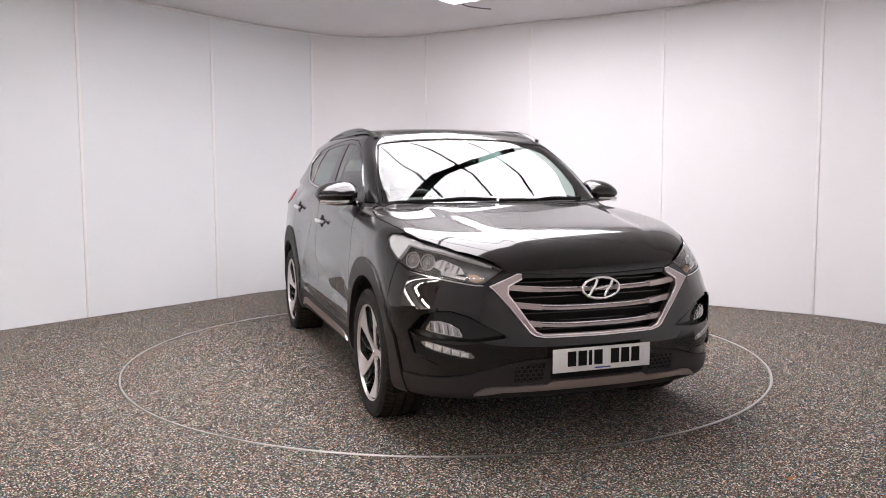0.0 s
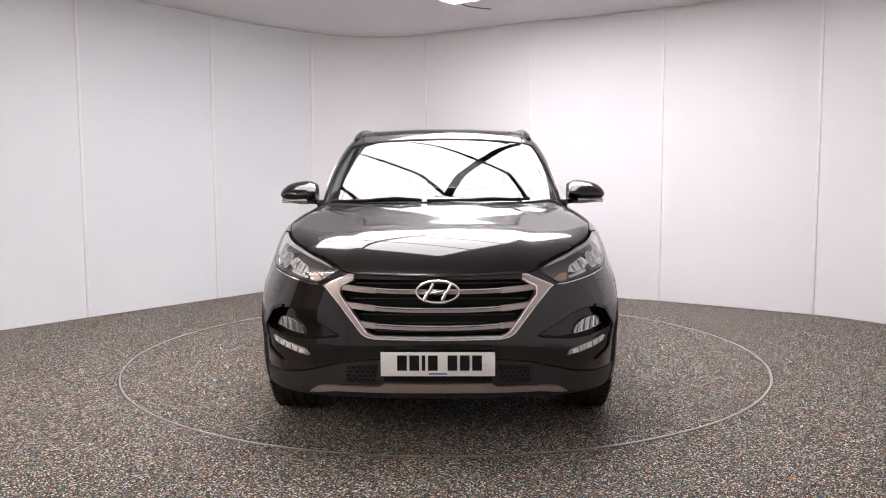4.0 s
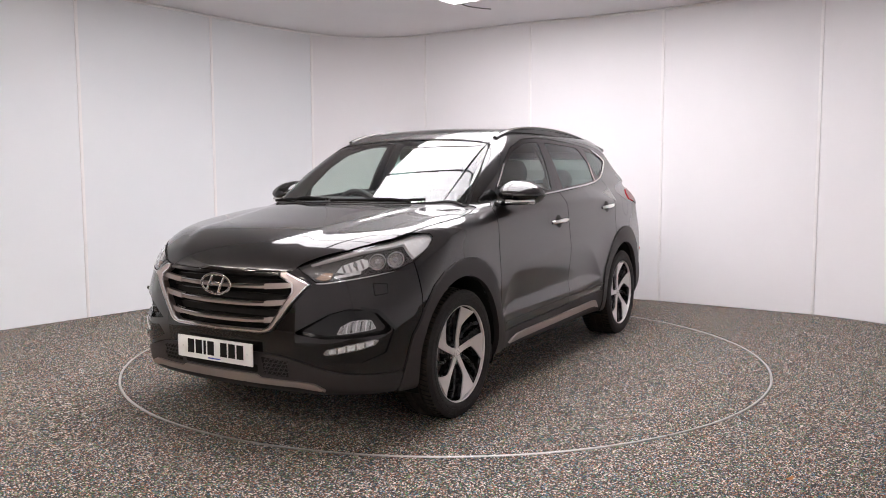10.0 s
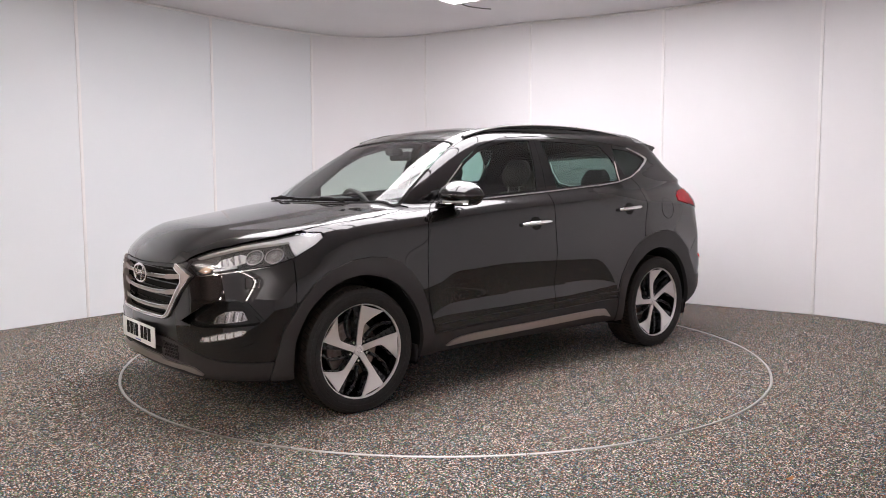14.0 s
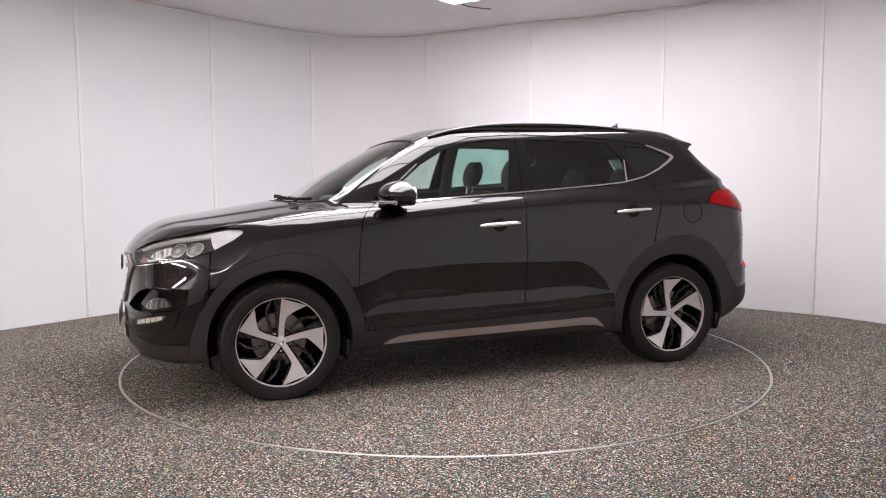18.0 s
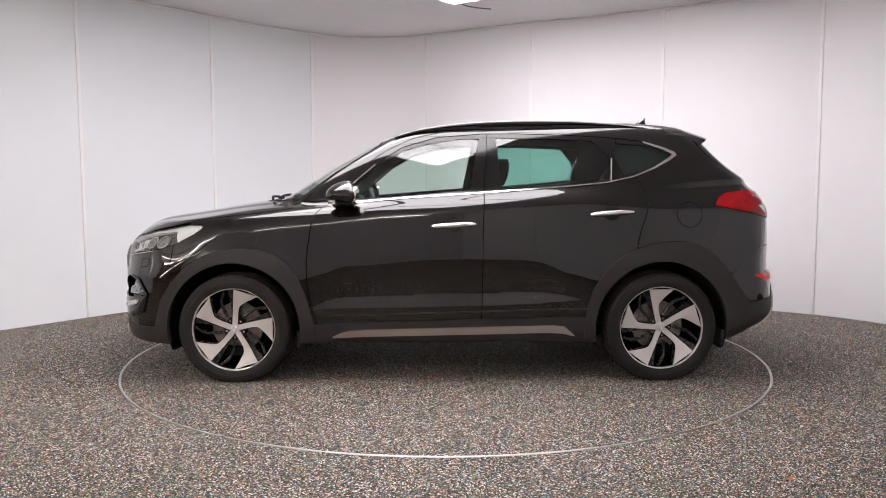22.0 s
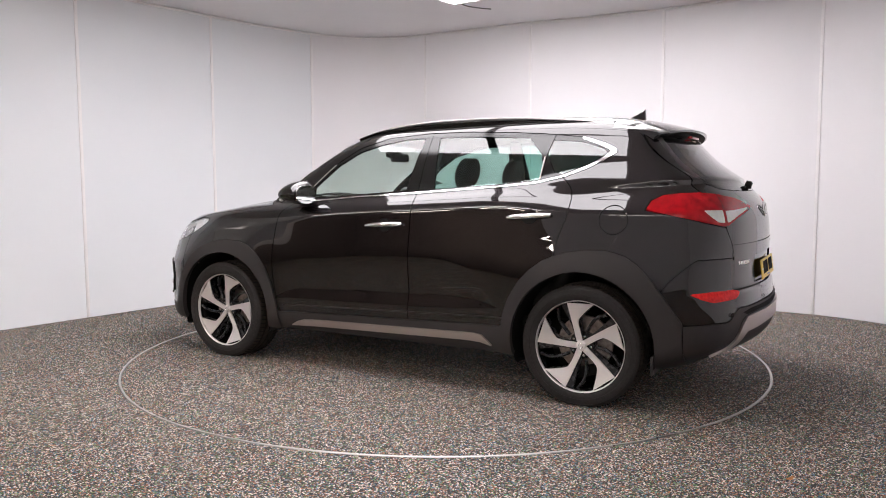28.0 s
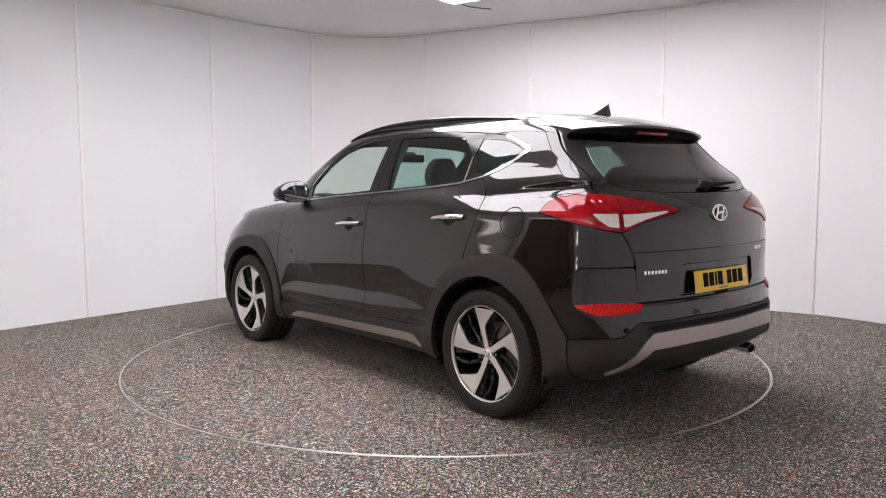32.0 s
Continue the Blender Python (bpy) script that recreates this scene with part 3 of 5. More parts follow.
def polygon(pts, smooth=0):
    """Signed distance to a closed 2D outline (negative inside)."""
    P = np.array(curve_through(pts, smooth, closed=True) if smooth else pts, float)

    def value(u, v):
        d = np.full(u.shape, 1e9)
        inside = np.zeros(u.shape, bool)
        for (ax, ay), (bx, by) in zip(P, np.roll(P, -1, 0)):
            ex, ey = bx - ax, by - ay
            t = np.clip(((u - ax) * ex + (v - ay) * ey) / (ex * ex + ey * ey + 1e-12), 0, 1)
            d = np.minimum(d, (u - ax - t * ex) ** 2 + (v - ay - t * ey) ** 2)
            if abs(ey) > 1e-12:
                inside ^= ((ay > v) != (by > v)) & (u < (v - ay) * ex / ey + ax)
        return np.where(inside, -1, 1) * np.sqrt(d)
    return value


SHELL = ray_shell()
SX, SA, SZ = (np.ascontiguousarray(SHELL[0][:, i]) for i in range(3))
GAP = 0.0028


def kept(f):
    """Remember a region's values on the whole skin."""
    store = {}

    def value(x, a, z):
        if x is not SX:
            return f(x, a, z)
        if 0 not in store:
            store[0] = f(x, a, z)
        return store[0]
    return value


def refine(piece, times=1):
    """Split every triangle into four."""
    V, T = piece
    for _ in range(times):
        e = np.concatenate([T[:, [0, 1]], T[:, [1, 2]], T[:, [2, 0]]])
        uniq, inv = np.unique(np.sort(e, 1), axis=0, return_inverse=True)
        inv = inv.reshape(-1) + len(V)
        n = len(T)
        ab, bc, ca = inv[:n], inv[n:2 * n], inv[2 * n:]
        V = np.concatenate([V, (V[uniq[:, 0]] + V[uniq[:, 1]]) / 2])
        a, b, c = T.T
        T = np.concatenate([np.stack(t, 1) for t in ((a, ab, ca), (ab, b, bc), (ca, bc, c), (ab, bc, ca))])
    return V, T


def main_piece(V, T, share=0.06):
    """Drop stray crumbs that a cut has left."""
    lab = np.arange(len(V))
    for _ in range(4000):
        m = lab[T].min(1)
        new_ = lab.copy()
        for k in range(3):
            np.minimum.at(new_, T[:, k], m)
        new_ = new_[new_]
        if (new_ == lab).all():
            break
        lab = new_
    v = V[T][:, :, :3]
    area = np.linalg.norm(np.cross(v[:, 1] - v[:, 0], v[:, 2] - v[:, 0]), axis=1)
    tot = np.bincount(lab[T[:, 0]], weights=area, minlength=len(V))
    return V, T[tot[lab[T[:, 0]]] > share * tot.max()]


def pick(*tests, base=None):
    """The piece of the skin on which every test(x, a, z) is negative."""
    V, T = base or SHELL
    for k, t in enumerate(tests):
        f = t(SX, SA, SZ) if V is SHELL[0] else t(V[:, 0], V[:, 1], V[:, 2])
        V, T = clip_mesh(V, T, f)
    return V, T


def rim_edges(T):
    e = np.concatenate([T[:, [0, 1]], T[:, [1, 2]], T[:, [2, 0]]])
    key = np.sort(e, 1)
    _, first, count = np.unique(key, axis=0, return_index=True, return_counts=True)
    return e[first[count == 1]]


def skin_object(name, piece, mat, parent, side=0, lift=0.0, depth=0.014, label="", whole=True):
    """A panel with folded edges: side 1 left, -1 right, 0 both halves in one."""
    V, T = main_piece(*piece) if whole else piece
    used, T = np.unique(T, return_inverse=True)
    V, T = V[used], T.reshape(-1, 3)
    P, N = V[:, :3] + V[:, 3:] * lift, V[:, 3:]
    N = N / np.linalg.norm(N, axis=1)[:, None]
    E = rim_edges(T)
    if side == 0:
        E = E[~((P[E[:, 0], 1] < 1e-5) & (P[E[:, 1], 1] < 1e-5))]
    if depth:
        a, b = P[E[:, 0]], P[E[:, 1]]
        a2, b2 = a - N[E[:, 0]] * depth, b - N[E[:, 1]] * depth
        n = len(E)
        strip = np.concatenate([a, b, b2, a2])
        fn = np.cross(a2 - a, b - a)
        fn /= np.linalg.norm(fn, axis=1)[:, None] + 1e-12
        i = np.arange(n) + len(P)
        Q = np.stack([i, i + 3 * n, i + 2 * n, i + n], 1)
        fn = np.concatenate([fn] * 4)
        P, N = np.concatenate([P, strip]), np.concatenate([N, fn])
        T = np.concatenate([T, Q[:, [0, 1, 2]], Q[:, [0, 2, 3]]])
    parts = []
    if side >= 0:
        parts.append((P, N, T))
    if side <= 0:
        parts.append((P * (1, -1, 1), N * (1, -1, 1), T[:, ::-1]))
    VV, NN, TT = parts[0]
    if side == 0:
        # weld the halves along the middle
        middle = (P[:, 1] < 1e-5) & (np.arange(len(P)) < len(V))
        index = np.where(middle, np.arange(len(P)), np.cumsum(~middle) - 1 + len(P))
        NN = np.where(middle[:, None], N * (1, 0, 1), N)
        VV, NN, TT = np.concatenate([VV, parts[1][0][~middle]]), np.concatenate([NN, parts[1][1][~middle]]), np.concatenate([TT, index[parts[1][2]]])
    me = bpy.data.meshes.new(name)
    me.from_pydata(VV.tolist(), [], TT.tolist())
    me.materials.append(mat)
    me.shade_smooth()
    me.normals_split_custom_set_from_vertices(NN.tolist())
    ob = new(name, me)
    ob.parent = parent
    if label:
        tagged(ob, label)
    return ob


def on_skin(x, z, lift=0.0):
    """The skin's point and normal seen from the side at (x, z)."""
    lo, hi = 0.0, 1.3
    # walk in from outside to the first crossing
    ys = np.linspace(1.2, 0.0, 600)
    f = body_shape(np.full(600, x), ys, np.full(600, z))
    i = int(np.argmax(f < 0))
    p = np.array([[x, ys[i], z]])
    n = body_normal(p)
    return Vector(p[0] + n[0] * lift), Vector(n[0])


def on_front(y, z, sign=1, lift=0.0):
    """The skin's point and normal seen from the front (sign 1) or the rear (-1) at (y, z)."""
    xs = np.linspace(2.4, 0.4, 1000) * sign
    f = body_shape(xs, np.full(1000, abs(y)), np.full(1000, z))
    i = int(np.argmax(f < 0))
    p = np.array([[xs[i], y, z]])
    n = body_normal(p)
    return Vector(p[0] + n[0] * lift), Vector(n[0])


def on_top(x, y, lift=0.0):
    zs = np.linspace(1.8, 0.6, 900)
    f = body_shape(np.full(900, x), np.full(900, abs(y)), zs)
    i = int(np.argmax(f < 0))
    p = np.array([[x, y, zs[i]]])
    n = body_normal(p)
    return Vector(p[0] + n[0] * lift), Vector(n[0])


# ---- car: regions of the skin ----
def both(*fs):
    return kept(lambda x, a, z: np.maximum.reduce([f(x, a, z) for f in fs]))


def either(*fs):
    return kept(lambda x, a, z: np.minimum.reduce([f(x, a, z) for f in fs]))


def outside(f):
    return lambda x, a, z: -f(x, a, z)


def shrunk(f, d):
    return lambda x, a, z: f(x, a, z) + d


def side_view(pts, smooth=0, least=0.45):
    g = polygon(pts, smooth)
    return kept(lambda x, a, z: np.maximum(g(x, z), least - a))


def top_view(pts, smooth=0):
    g = polygon(pts, smooth)
    return kept(lambda x, a, z: g(x, a))


def rear_view(pts, smooth=0, end=-1.3):
    g = polygon(pts, smooth)
    return kept(lambda x, a, z: np.maximum(g(a, z), x - end))


def front_view(pts, smooth=0, end=1.4):
    g = polygon(pts, smooth)
    return kept(lambda x, a, z: np.maximum(g(a, z), end - x))


def nose_wrap(pts, smooth=0):
    """Outline drawn round the front corner: across plus 0.6 of the way back."""
    g = polygon(pts, smooth)
    return kept(lambda x, a, z: np.maximum(g(a + 0.6 * (2.1 - x), z), 1.3 - x))


def tail_wrap(pts, smooth=0):
    g = polygon(pts, smooth)
    return kept(lambda x, a, z: np.maximum(g(a + 0.6 * (x + 2.1), z), x + 1.3))


OPENING = either(*[(lambda x, a, z, s=s: np.where(a > 0.5, np.hypot(x - s * AXLE, z - HUB_Z - 0.004) - 0.412, 1.0)) for s in (1, -1)])
FLARE_F = side_view([(1.865, 0.2), (1.83, 0.37), (1.79, 0.515), (1.70, 0.650), (1.615, 0.738), (1.513, 0.795), (1.395, 0.832), (1.279, 0.843), (1.163, 0.834), (1.086, 0.807),
                     (1.01, 0.754), (0.936, 0.664), (0.888, 0.555), (0.855, 0.445), (0.835, 0.36), (0.81, 0.2)])
FLARE_R = side_view([(-0.85, 0.2), (-0.86, 0.40), (-0.875, 0.487), (-0.905, 0.574), (-0.971, 0.679), (-1.037, 0.748), (-1.119, 0.806), (-1.184, 0.833), (-1.266, 0.858), (-1.364, 0.872),
                     (-1.48, 0.874), (-1.574, 0.850), (-1.646, 0.804), (-1.714, 0.738), (-1.788, 0.639), (-1.846, 0.555), (-1.885, 0.504), (-1.89, 0.2)])
SILL = side_view([(0.95, 0.15), (0.95, 0.3595), (0.82, 0.3635), (-0.85, 0.409), (-1.0, 0.413), (-1.0, 0.15)])
DLO = side_view([(0.66, 1.108), (0.58, 1.117), (0.25, 1.145), (-0.22, 1.174), (-0.80, 1.215), (-1.01, 1.236), (-1.18, 1.272), (-1.32, 1.325), (-1.42, 1.377),
                 (-1.47, 1.412), (-1.46, 1.432), (-1.39, 1.463), (-1.26, 1.503), (-1.02, 1.529), (-0.81, 1.543), (-0.45, 1.555), (-0.23, 1.555), (0.06, 1.533), (0.28, 1.470),
                 (0.45, 1.370), (0.62, 1.225), (0.70, 1.145)])
GLASS_FRONT = side_view([(0.610, 1.140), (-0.14, 1.196), (-0.205, 1.522), (-0.06, 1.518), (0.11, 1.490), (0.275, 1.445), (0.43, 1.356), (0.605, 1.212)])
GLASS_REAR = side_view([(-0.345, 1.204), (-0.315, 1.523), (-0.60, 1.521), (-0.93, 1.506), (-1.02, 1.41), (-1.055, 1.30), (-1.045, 1.262), (-0.80, 1.236)])
GLASS_QUARTER = side_view([(-1.0, 1.495), (-1.26, 1.475), (-1.385, 1.437), (-1.425, 1.405), (-1.32, 1.348), (-1.175, 1.295), (-1.12, 1.30), (-1.07, 1.40)])
B_LINE = spline([0.3, 0.391, 0.70, 0.909, 1.176, 1.6], [-0.205, -0.21, -0.219, -0.222, -0.232, -0.262])
FRONT_EDGE = spline([0.2, 0.364, 0.45, 0.585, 0.80, 0.977, 1.075, 1.12, 1.25], [0.80, 0.815, 0.84, 0.868, 0.872, 0.848, 0.80, 0.735, 0.55])
REAR_EDGE = spline([0.4, 0.671, 0.74, 0.945, 1.082, 1.15, 1.219, 1.267, 1.40], [-1.10, -1.13, -1.152, -1.203, -1.247, -1.252, -1.232, -1.185, -1.06])
FRONT_DOOR = both(side_view([(1.1, 0.30), (1.1, 1.40), (-0.5, 1.40), (-0.5, 0.30)]), lambda x, a, z: x - FRONT_EDGE(z), lambda x, a, z: B_LINE(z) - x,
                  outside(either(DLO, SILL, FLARE_F)))
REAR_DOOR = both(side_view([(0.2, 0.30), (0.2, 1.40), (-1.5, 1.40), (-1.5, 0.30)]), lambda x, a, z: x - B_LINE(z), lambda x, a, z: REAR_EDGE(z) - x,
                 outside(either(DLO, SILL, FLARE_R)))
LAMP = nose_wrap([(0.448, 0.848), (0.60, 0.893), (0.79, 0.935), (0.93, 0.955), (1.09, 0.988), (1.17, 0.987), (1.19, 0.965), (1.165, 0.925), (1.093, 0.868), (1.0, 0.832),
                  (0.855, 0.810), (0.70, 0.792), (0.60, 0.780), (0.555, 0.780)])
GRILLE_OUT = front_view([(-0.1, 0.812), (0.385, 0.826), (0.405, 0.828), (0.535, 0.772), (0.515, 0.757), (0.449, 0.679), (0.352, 0.553), (0.325, 0.537), (0.284, 0.529), (-0.1, 0.525)])
GRILLE_IN = front_view([(-0.1, 0.800), (0.375, 0.806), (0.445, 0.770), (0.447, 0.735), (0.344, 0.589), (0.322, 0.562), (0.290, 0.5475), (-0.1, 0.543)])
LIP = spline([0, 0.2, 0.4, 0.52, 0.64, 0.70, 0.9], [0.813, 0.817, 0.829, 0.868, 0.915, 0.935, 1.0])
HOOD = both(top_view([(2.5, -0.1), (2.5, 0.46), (2.11, 0.46), (2.06, 0.525), (1.96, 0.632), (1.87, 0.690), (1.75, 0.748), (1.62, 0.783), (1.48, 0.803), (1.34, 0.812), (1.2, 0.815),
                      (1.02, 0.790), (0.97, 0.77), (1.03, 0.70), (1.11, 0.57), (1.20, 0.38), (1.25, 0.2), (1.262, -0.1)]),
            lambda x, a, z: LIP(a) - z, outside(LAMP), outside(GRILLE_OUT))
SCREEN_GLASS = both(top_view([(1.215, -0.1), (1.195, 0.25), (1.13, 0.45), (1.05, 0.61), (0.985, 0.715), (0.95, 0.722), (0.70, 0.675), (0.43, 0.600), (0.425, 0.33), (0.42, -0.1)]),
                    lambda x, a, z: 1.09 - z)
COWL = both(top_view([(1.262, -0.1), (1.25, 0.2), (1.20, 0.38), (1.11, 0.57), (1.03, 0.70), (0.97, 0.77), (0.90, 0.755), (0.95, 0.722), (0.985, 0.715), (1.05, 0.61), (1.13, 0.45), (1.195, 0.25), (1.215, -0.1)]),
            lambda x, a, z: 1.05 - z)
ROOF = both(top_view([(0.405, -0.1), (0.41, 0.33), (0.415, 0.535), (0.2, 0.545), (-1.0, 0.560), (-1.46, 0.560), (-1.46, -0.1)]), lambda x, a, z: 1.40 - z)
ROOF_GLASS = both(top_view([(0.30, -0.1), (0.30, 0.44), (0.24, 0.47), (-0.9, 0.48), (-0.98, 0.45), (-0.98, -0.1)]), lambda x, a, z: 1.45 - z)
GATE_EDGE = spline([0.6, 0.68, 0.77, 0.905, 1.01, 1.10, 1.19, 1.28, 1.35, 1.42, 1.52, 1.6], [0.618, 0.621, 0.624, 0.645, 0.695, 0.712, 0.712, 0.694, 0.68, 0.662, 0.615, 0.575])
TAIL_LAMP = tail_wrap([(1.104, 1.094), (1.056, 1.142), (0.994, 1.173), (0.92, 1.184), (0.83, 1.186), (0.72, 1.178), (0.507, 1.152), (0.31, 1.112), (0.30, 1.104), (0.342, 1.092), (0.574, 1.050),
                       (0.70, 1.010), (0.751, 1.008), (0.878, 1.029), (1.004, 1.060)])
GATE = both(lambda x, a, z: a - GATE_EDGE(z), lambda x, a, z: x + 1.475 - 0.10 * a, lambda x, a, z: 0.668 - z, outside(TAIL_LAMP))
REAR_GLASS = rear_view([(-0.1, 1.190), (0.2, 1.191), (0.41, 1.196), (0.56, 1.207), (0.632, 1.232), (0.640, 1.262), (0.615, 1.33), (0.575, 1.41), (0.54, 1.49), (-0.1, 1.51)], end=-1.5)
PLATE_RECESS = rear_view([(-0.1, 0.838), (0.33, 0.836), (0.352, 0.82), (0.375, 0.72), (0.335, 0.684), (-0.1, 0.681)], end=-1.9)
LOW_LINE = spline([0, 0.27, 0.45, 0.6, 0.75, 1.0, 1.2], [0.437, 0.432, 0.408, 0.372, 0.350, 0.346, 0.348])
VALANCE = both(lambda x, a, z: z - LOW_LINE(a + 0.6 * (2.1 - x)), lambda x, a, z: 1.55 - x, outside(FLARE_F))
FOG_FRAME = nose_wrap([(0.42, 0.538), (0.50, 0.575), (0.63, 0.634), (0.727, 0.656), (0.82, 0.652), (0.89, 0.632), (0.965, 0.556), (0.95, 0.540), (0.78, 0.525), (0.60, 0.520)])
LOWER_FRAME = nose_wrap([(0.47, 0.500), (0.58, 0.497), (0.62, 0.455), (0.86, 0.470), (0.955, 0.515), (0.985, 0.515), (0.94, 0.425), (0.80, 0.405), (0.58, 0.395), (0.50, 0.415), (0.40, 0.45)])
FRONT_BUMPER = both(lambda x, a, z: 1.71 + 0.02 * np.clip((0.86 - z) / 0.2, 0, 1) - x, lambda x, a, z: z - 0.90, outside(either(LAMP, GRILLE_OUT, HOOD, VALANCE, FLARE_F)))
REAR_LINE = spline([0, 0.30, 0.556, 0.64, 0.70, 0.80, 1.05, 1.3], [0.576, 0.576, 0.574, 0.562, 0.520, 0.506, 0.486, 0.482])
REAR_LOWER = both(lambda x, a, z: z - REAR_LINE(a + 0.6 * (x + 2.1)), lambda x, a, z: x + 1.6, outside(FLARE_R))
BUMP_LINE = spline([0.2, 0.48, 0.60, 0.69, 0.80, 0.90], [-1.80, -1.80, -1.76, -1.79, -1.90, -2.02])
REAR_BUMPER = both(lambda x, a, z: x - BUMP_LINE(z), lambda x, a, z: np.where(a < GATE_EDGE(z) - 0.002, z - 0.665, z - 0.84), outside(either(REAR_LOWER, FLARE_R)))
FENDER = both(lambda x, a, z: FRONT_EDGE(z) - x, lambda x, a, z: 0.45 - a, lambda x, a, z: z - 1.125, outside(either(HOOD, COWL, LAMP, FRONT_BUMPER, FLARE_F, VALANCE, FOG_FRAME, SILL)))
UNDERSIDE = lambda x, a, z: z - 0.246


def band_inner(x, a, z):
    """Bright strip along the foot of the side windows, swelling at its rear hook."""
    return -DLO(x, a, z) - 0.008 - 0.014 * np.clip((-1.12 - x) / 0.34, 0, 1) ** 2


def band_ends(x, a, z):
    return np.maximum(np.minimum(z - 1.36, x + 1.26), x - 0.62)


def window_band(x, a, z):
    return np.maximum(band_inner(x, a, z), band_ends(x, a, z))


DLO_SKIN = refine(pick(shrunk(DLO, -0.03)), 1)


car = tagged(new("car"), "black five-door compact SUV with dark plastic cladding, chrome grille", "car")
LEFT, RIGHT = 1, -1
SIDES = (LEFT, RIGHT)


# ---- car: painted panels ----
ALL_PANELS = either(OPENING, FLARE_F, FLARE_R, SILL, DLO, FRONT_DOOR, REAR_DOOR, LAMP, GRILLE_OUT, HOOD, SCREEN_GLASS, COWL, ROOF, GATE, TAIL_LAMP, VALANCE, FRONT_BUMPER,
                    REAR_LOWER, REAR_BUMPER, FENDER, UNDERSIDE)


SILL_SKIN = refine(pick(side_view([(0.9, 0.24), (0.9, 0.40), (-0.95, 0.40), (-0.95, 0.24)])), 1)
FRONT_SKIN = refine(pick(shrunk(GRILLE_OUT, -0.03)), 1)
NOSE_SKIN = refine(pick(lambda x, a, z: 1.6 - x, lambda x, a, z: 0.36 - a, lambda x, a, z: z - 0.80), 1)
TAIL_SKIN = refine(pick(shrunk(TAIL_LAMP, -0.03)), 1)


def build_shell():
    skin_object("body_frame", pick(shrunk(outside(ALL_PANELS), GAP)), PAINT, car, label="gloss black pillars and roof sides")
    openings = either(OPENING, both(DLO, lambda x, a, z: -1.07 - x), SCREEN_GLASS, REAR_GLASS, GRILLE_OUT, LAMP, FOG_FRAME)
    skin_object("inner_body", pick(outside(openings), shrunk(outside(UNDERSIDE), 0.0)), MATT, car, lift=-0.022, depth=0.0, label="dark inner shell")
    skin_object("underside", pick(UNDERSIDE, outside(OPENING)), MATT, car, depth=0.0, label="dark flat underside")
    hood = skin_object("hood", pick(shrunk(HOOD, GAP)), PAINT, car, label="gloss black hood")
    skin_object("roof_panel", pick(shrunk(both(ROOF, outside(ROOF_GLASS)), GAP)), PAINT, car)
    skin_object("roof_glass", pick(shrunk(ROOF_GLASS, GAP)), GLOSSBLACK, car, lift=-0.002, label="dark panoramic roof glass")
    skin_object("cowl", pick(shrunk(COWL, GAP)), PLASTIC, car, lift=-0.004, label="dark plastic cowl below the windscreen")
    skin_object("windscreen", pick(shrunk(SCREEN_GLASS, 0.004)), SCREEN, car, lift=-0.002, depth=0.0, label="clear windscreen")
    seal = both(shrunk(SCREEN_GLASS, -0.006), outside(shrunk(SCREEN_GLASS, 0.007)))
    skin_object("windscreen_seal", pick(seal), MATT, car, lift=0.0015, depth=0.004, label="black rubber windscreen seal")
    band = both(SCREEN_GLASS, outside(shrunk(SCREEN_GLASS, 0.022)))
    skin_object("windscreen_border", pick(shrunk(band, 0.004)), GLOSSBLACK, car, lift=-0.005, depth=0.0)
    skin_object("front_bumper", pick(shrunk(both(FRONT_BUMPER, outside(FOG_FRAME)), GAP)), PAINT, car)
    skin_object("rear_bumper", pick(shrunk(REAR_BUMPER, GAP)), PAINT, car)
    gate = skin_object("tailgate", pick(shrunk(both(GATE, outside(REAR_GLASS), outside(PLATE_RECESS)), GAP)), PAINT, car)
    skin_object("rear_window", pick(shrunk(REAR_GLASS, 0.003)), REARGLASS, gate, lift=-0.003, depth=0.0, label="dark tinted rear window")
    skin_object("window_sticker", pick(rear_view([(0.03, 1.232), (0.03, 1.262), (0.19, 1.262), (0.19, 1.232)], end=-1.5)), STICKER, gate, -1, lift=-0.006, depth=0.0, label="small pale blue sticker")
    skin_object("plate_recess", pick(shrunk(PLATE_RECESS, GAP)), PAINT, gate, lift=-0.012)
    # Thin dark strip stands in for the shade along the gate's crease.
    skin_object("gate_crease_shade", pick(GATE, lambda x, a, z: z - 0.911, lambda x, a, z: 0.907 - z), MATT, gate, lift=0.0015, depth=0.0)
    for s in SIDES:
        skin_object("front_fender", pick(shrunk(FENDER, GAP)), PAINT, car, s)
        for name, region, panes in (("front_door", FRONT_DOOR, (("side_window", GLASS_FRONT, GLASS),)), ("rear_door", REAR_DOOR, (("side_window", GLASS_REAR, DARKGLASS),))):
            door = skin_object(name, pick(shrunk(region, GAP)), PAINT, car, s)
            for n, g, m in panes:
                skin_object(n, pick(g, base=DLO_SKIN), m, door, s, lift=-0.004, depth=0.0, label="tinted side window")
            keep = (lambda x, a, z: B_LINE(z) - x) if name == "front_door" else both(lambda x, a, z: x - B_LINE(z), lambda x, a, z: -1.06 - 0.25 * (z - 1.4) - x)
            frame = both(DLO, keep, outside(panes[0][1]), outside(window_band))
            skin_object("window_frame", pick(shrunk(DLO, 0.0015), shrunk(frame, 0.0015), base=DLO_SKIN), GLOSSBLACK, door, s, lift=-0.001, label="black window frame")
        bar = [on_skin(-1.036 - 0.013 * k, 1.250 + 0.142 * k, 0.001)[0] for k in (0.0, 0.25, 0.5, 0.75, 1.0)]
        part("window_divider", tube(bmesh.new(), [(v.x, v.y * s, v.z) for v in bar], 0.0045, 6), SATIN, car, "thin bright window divider")
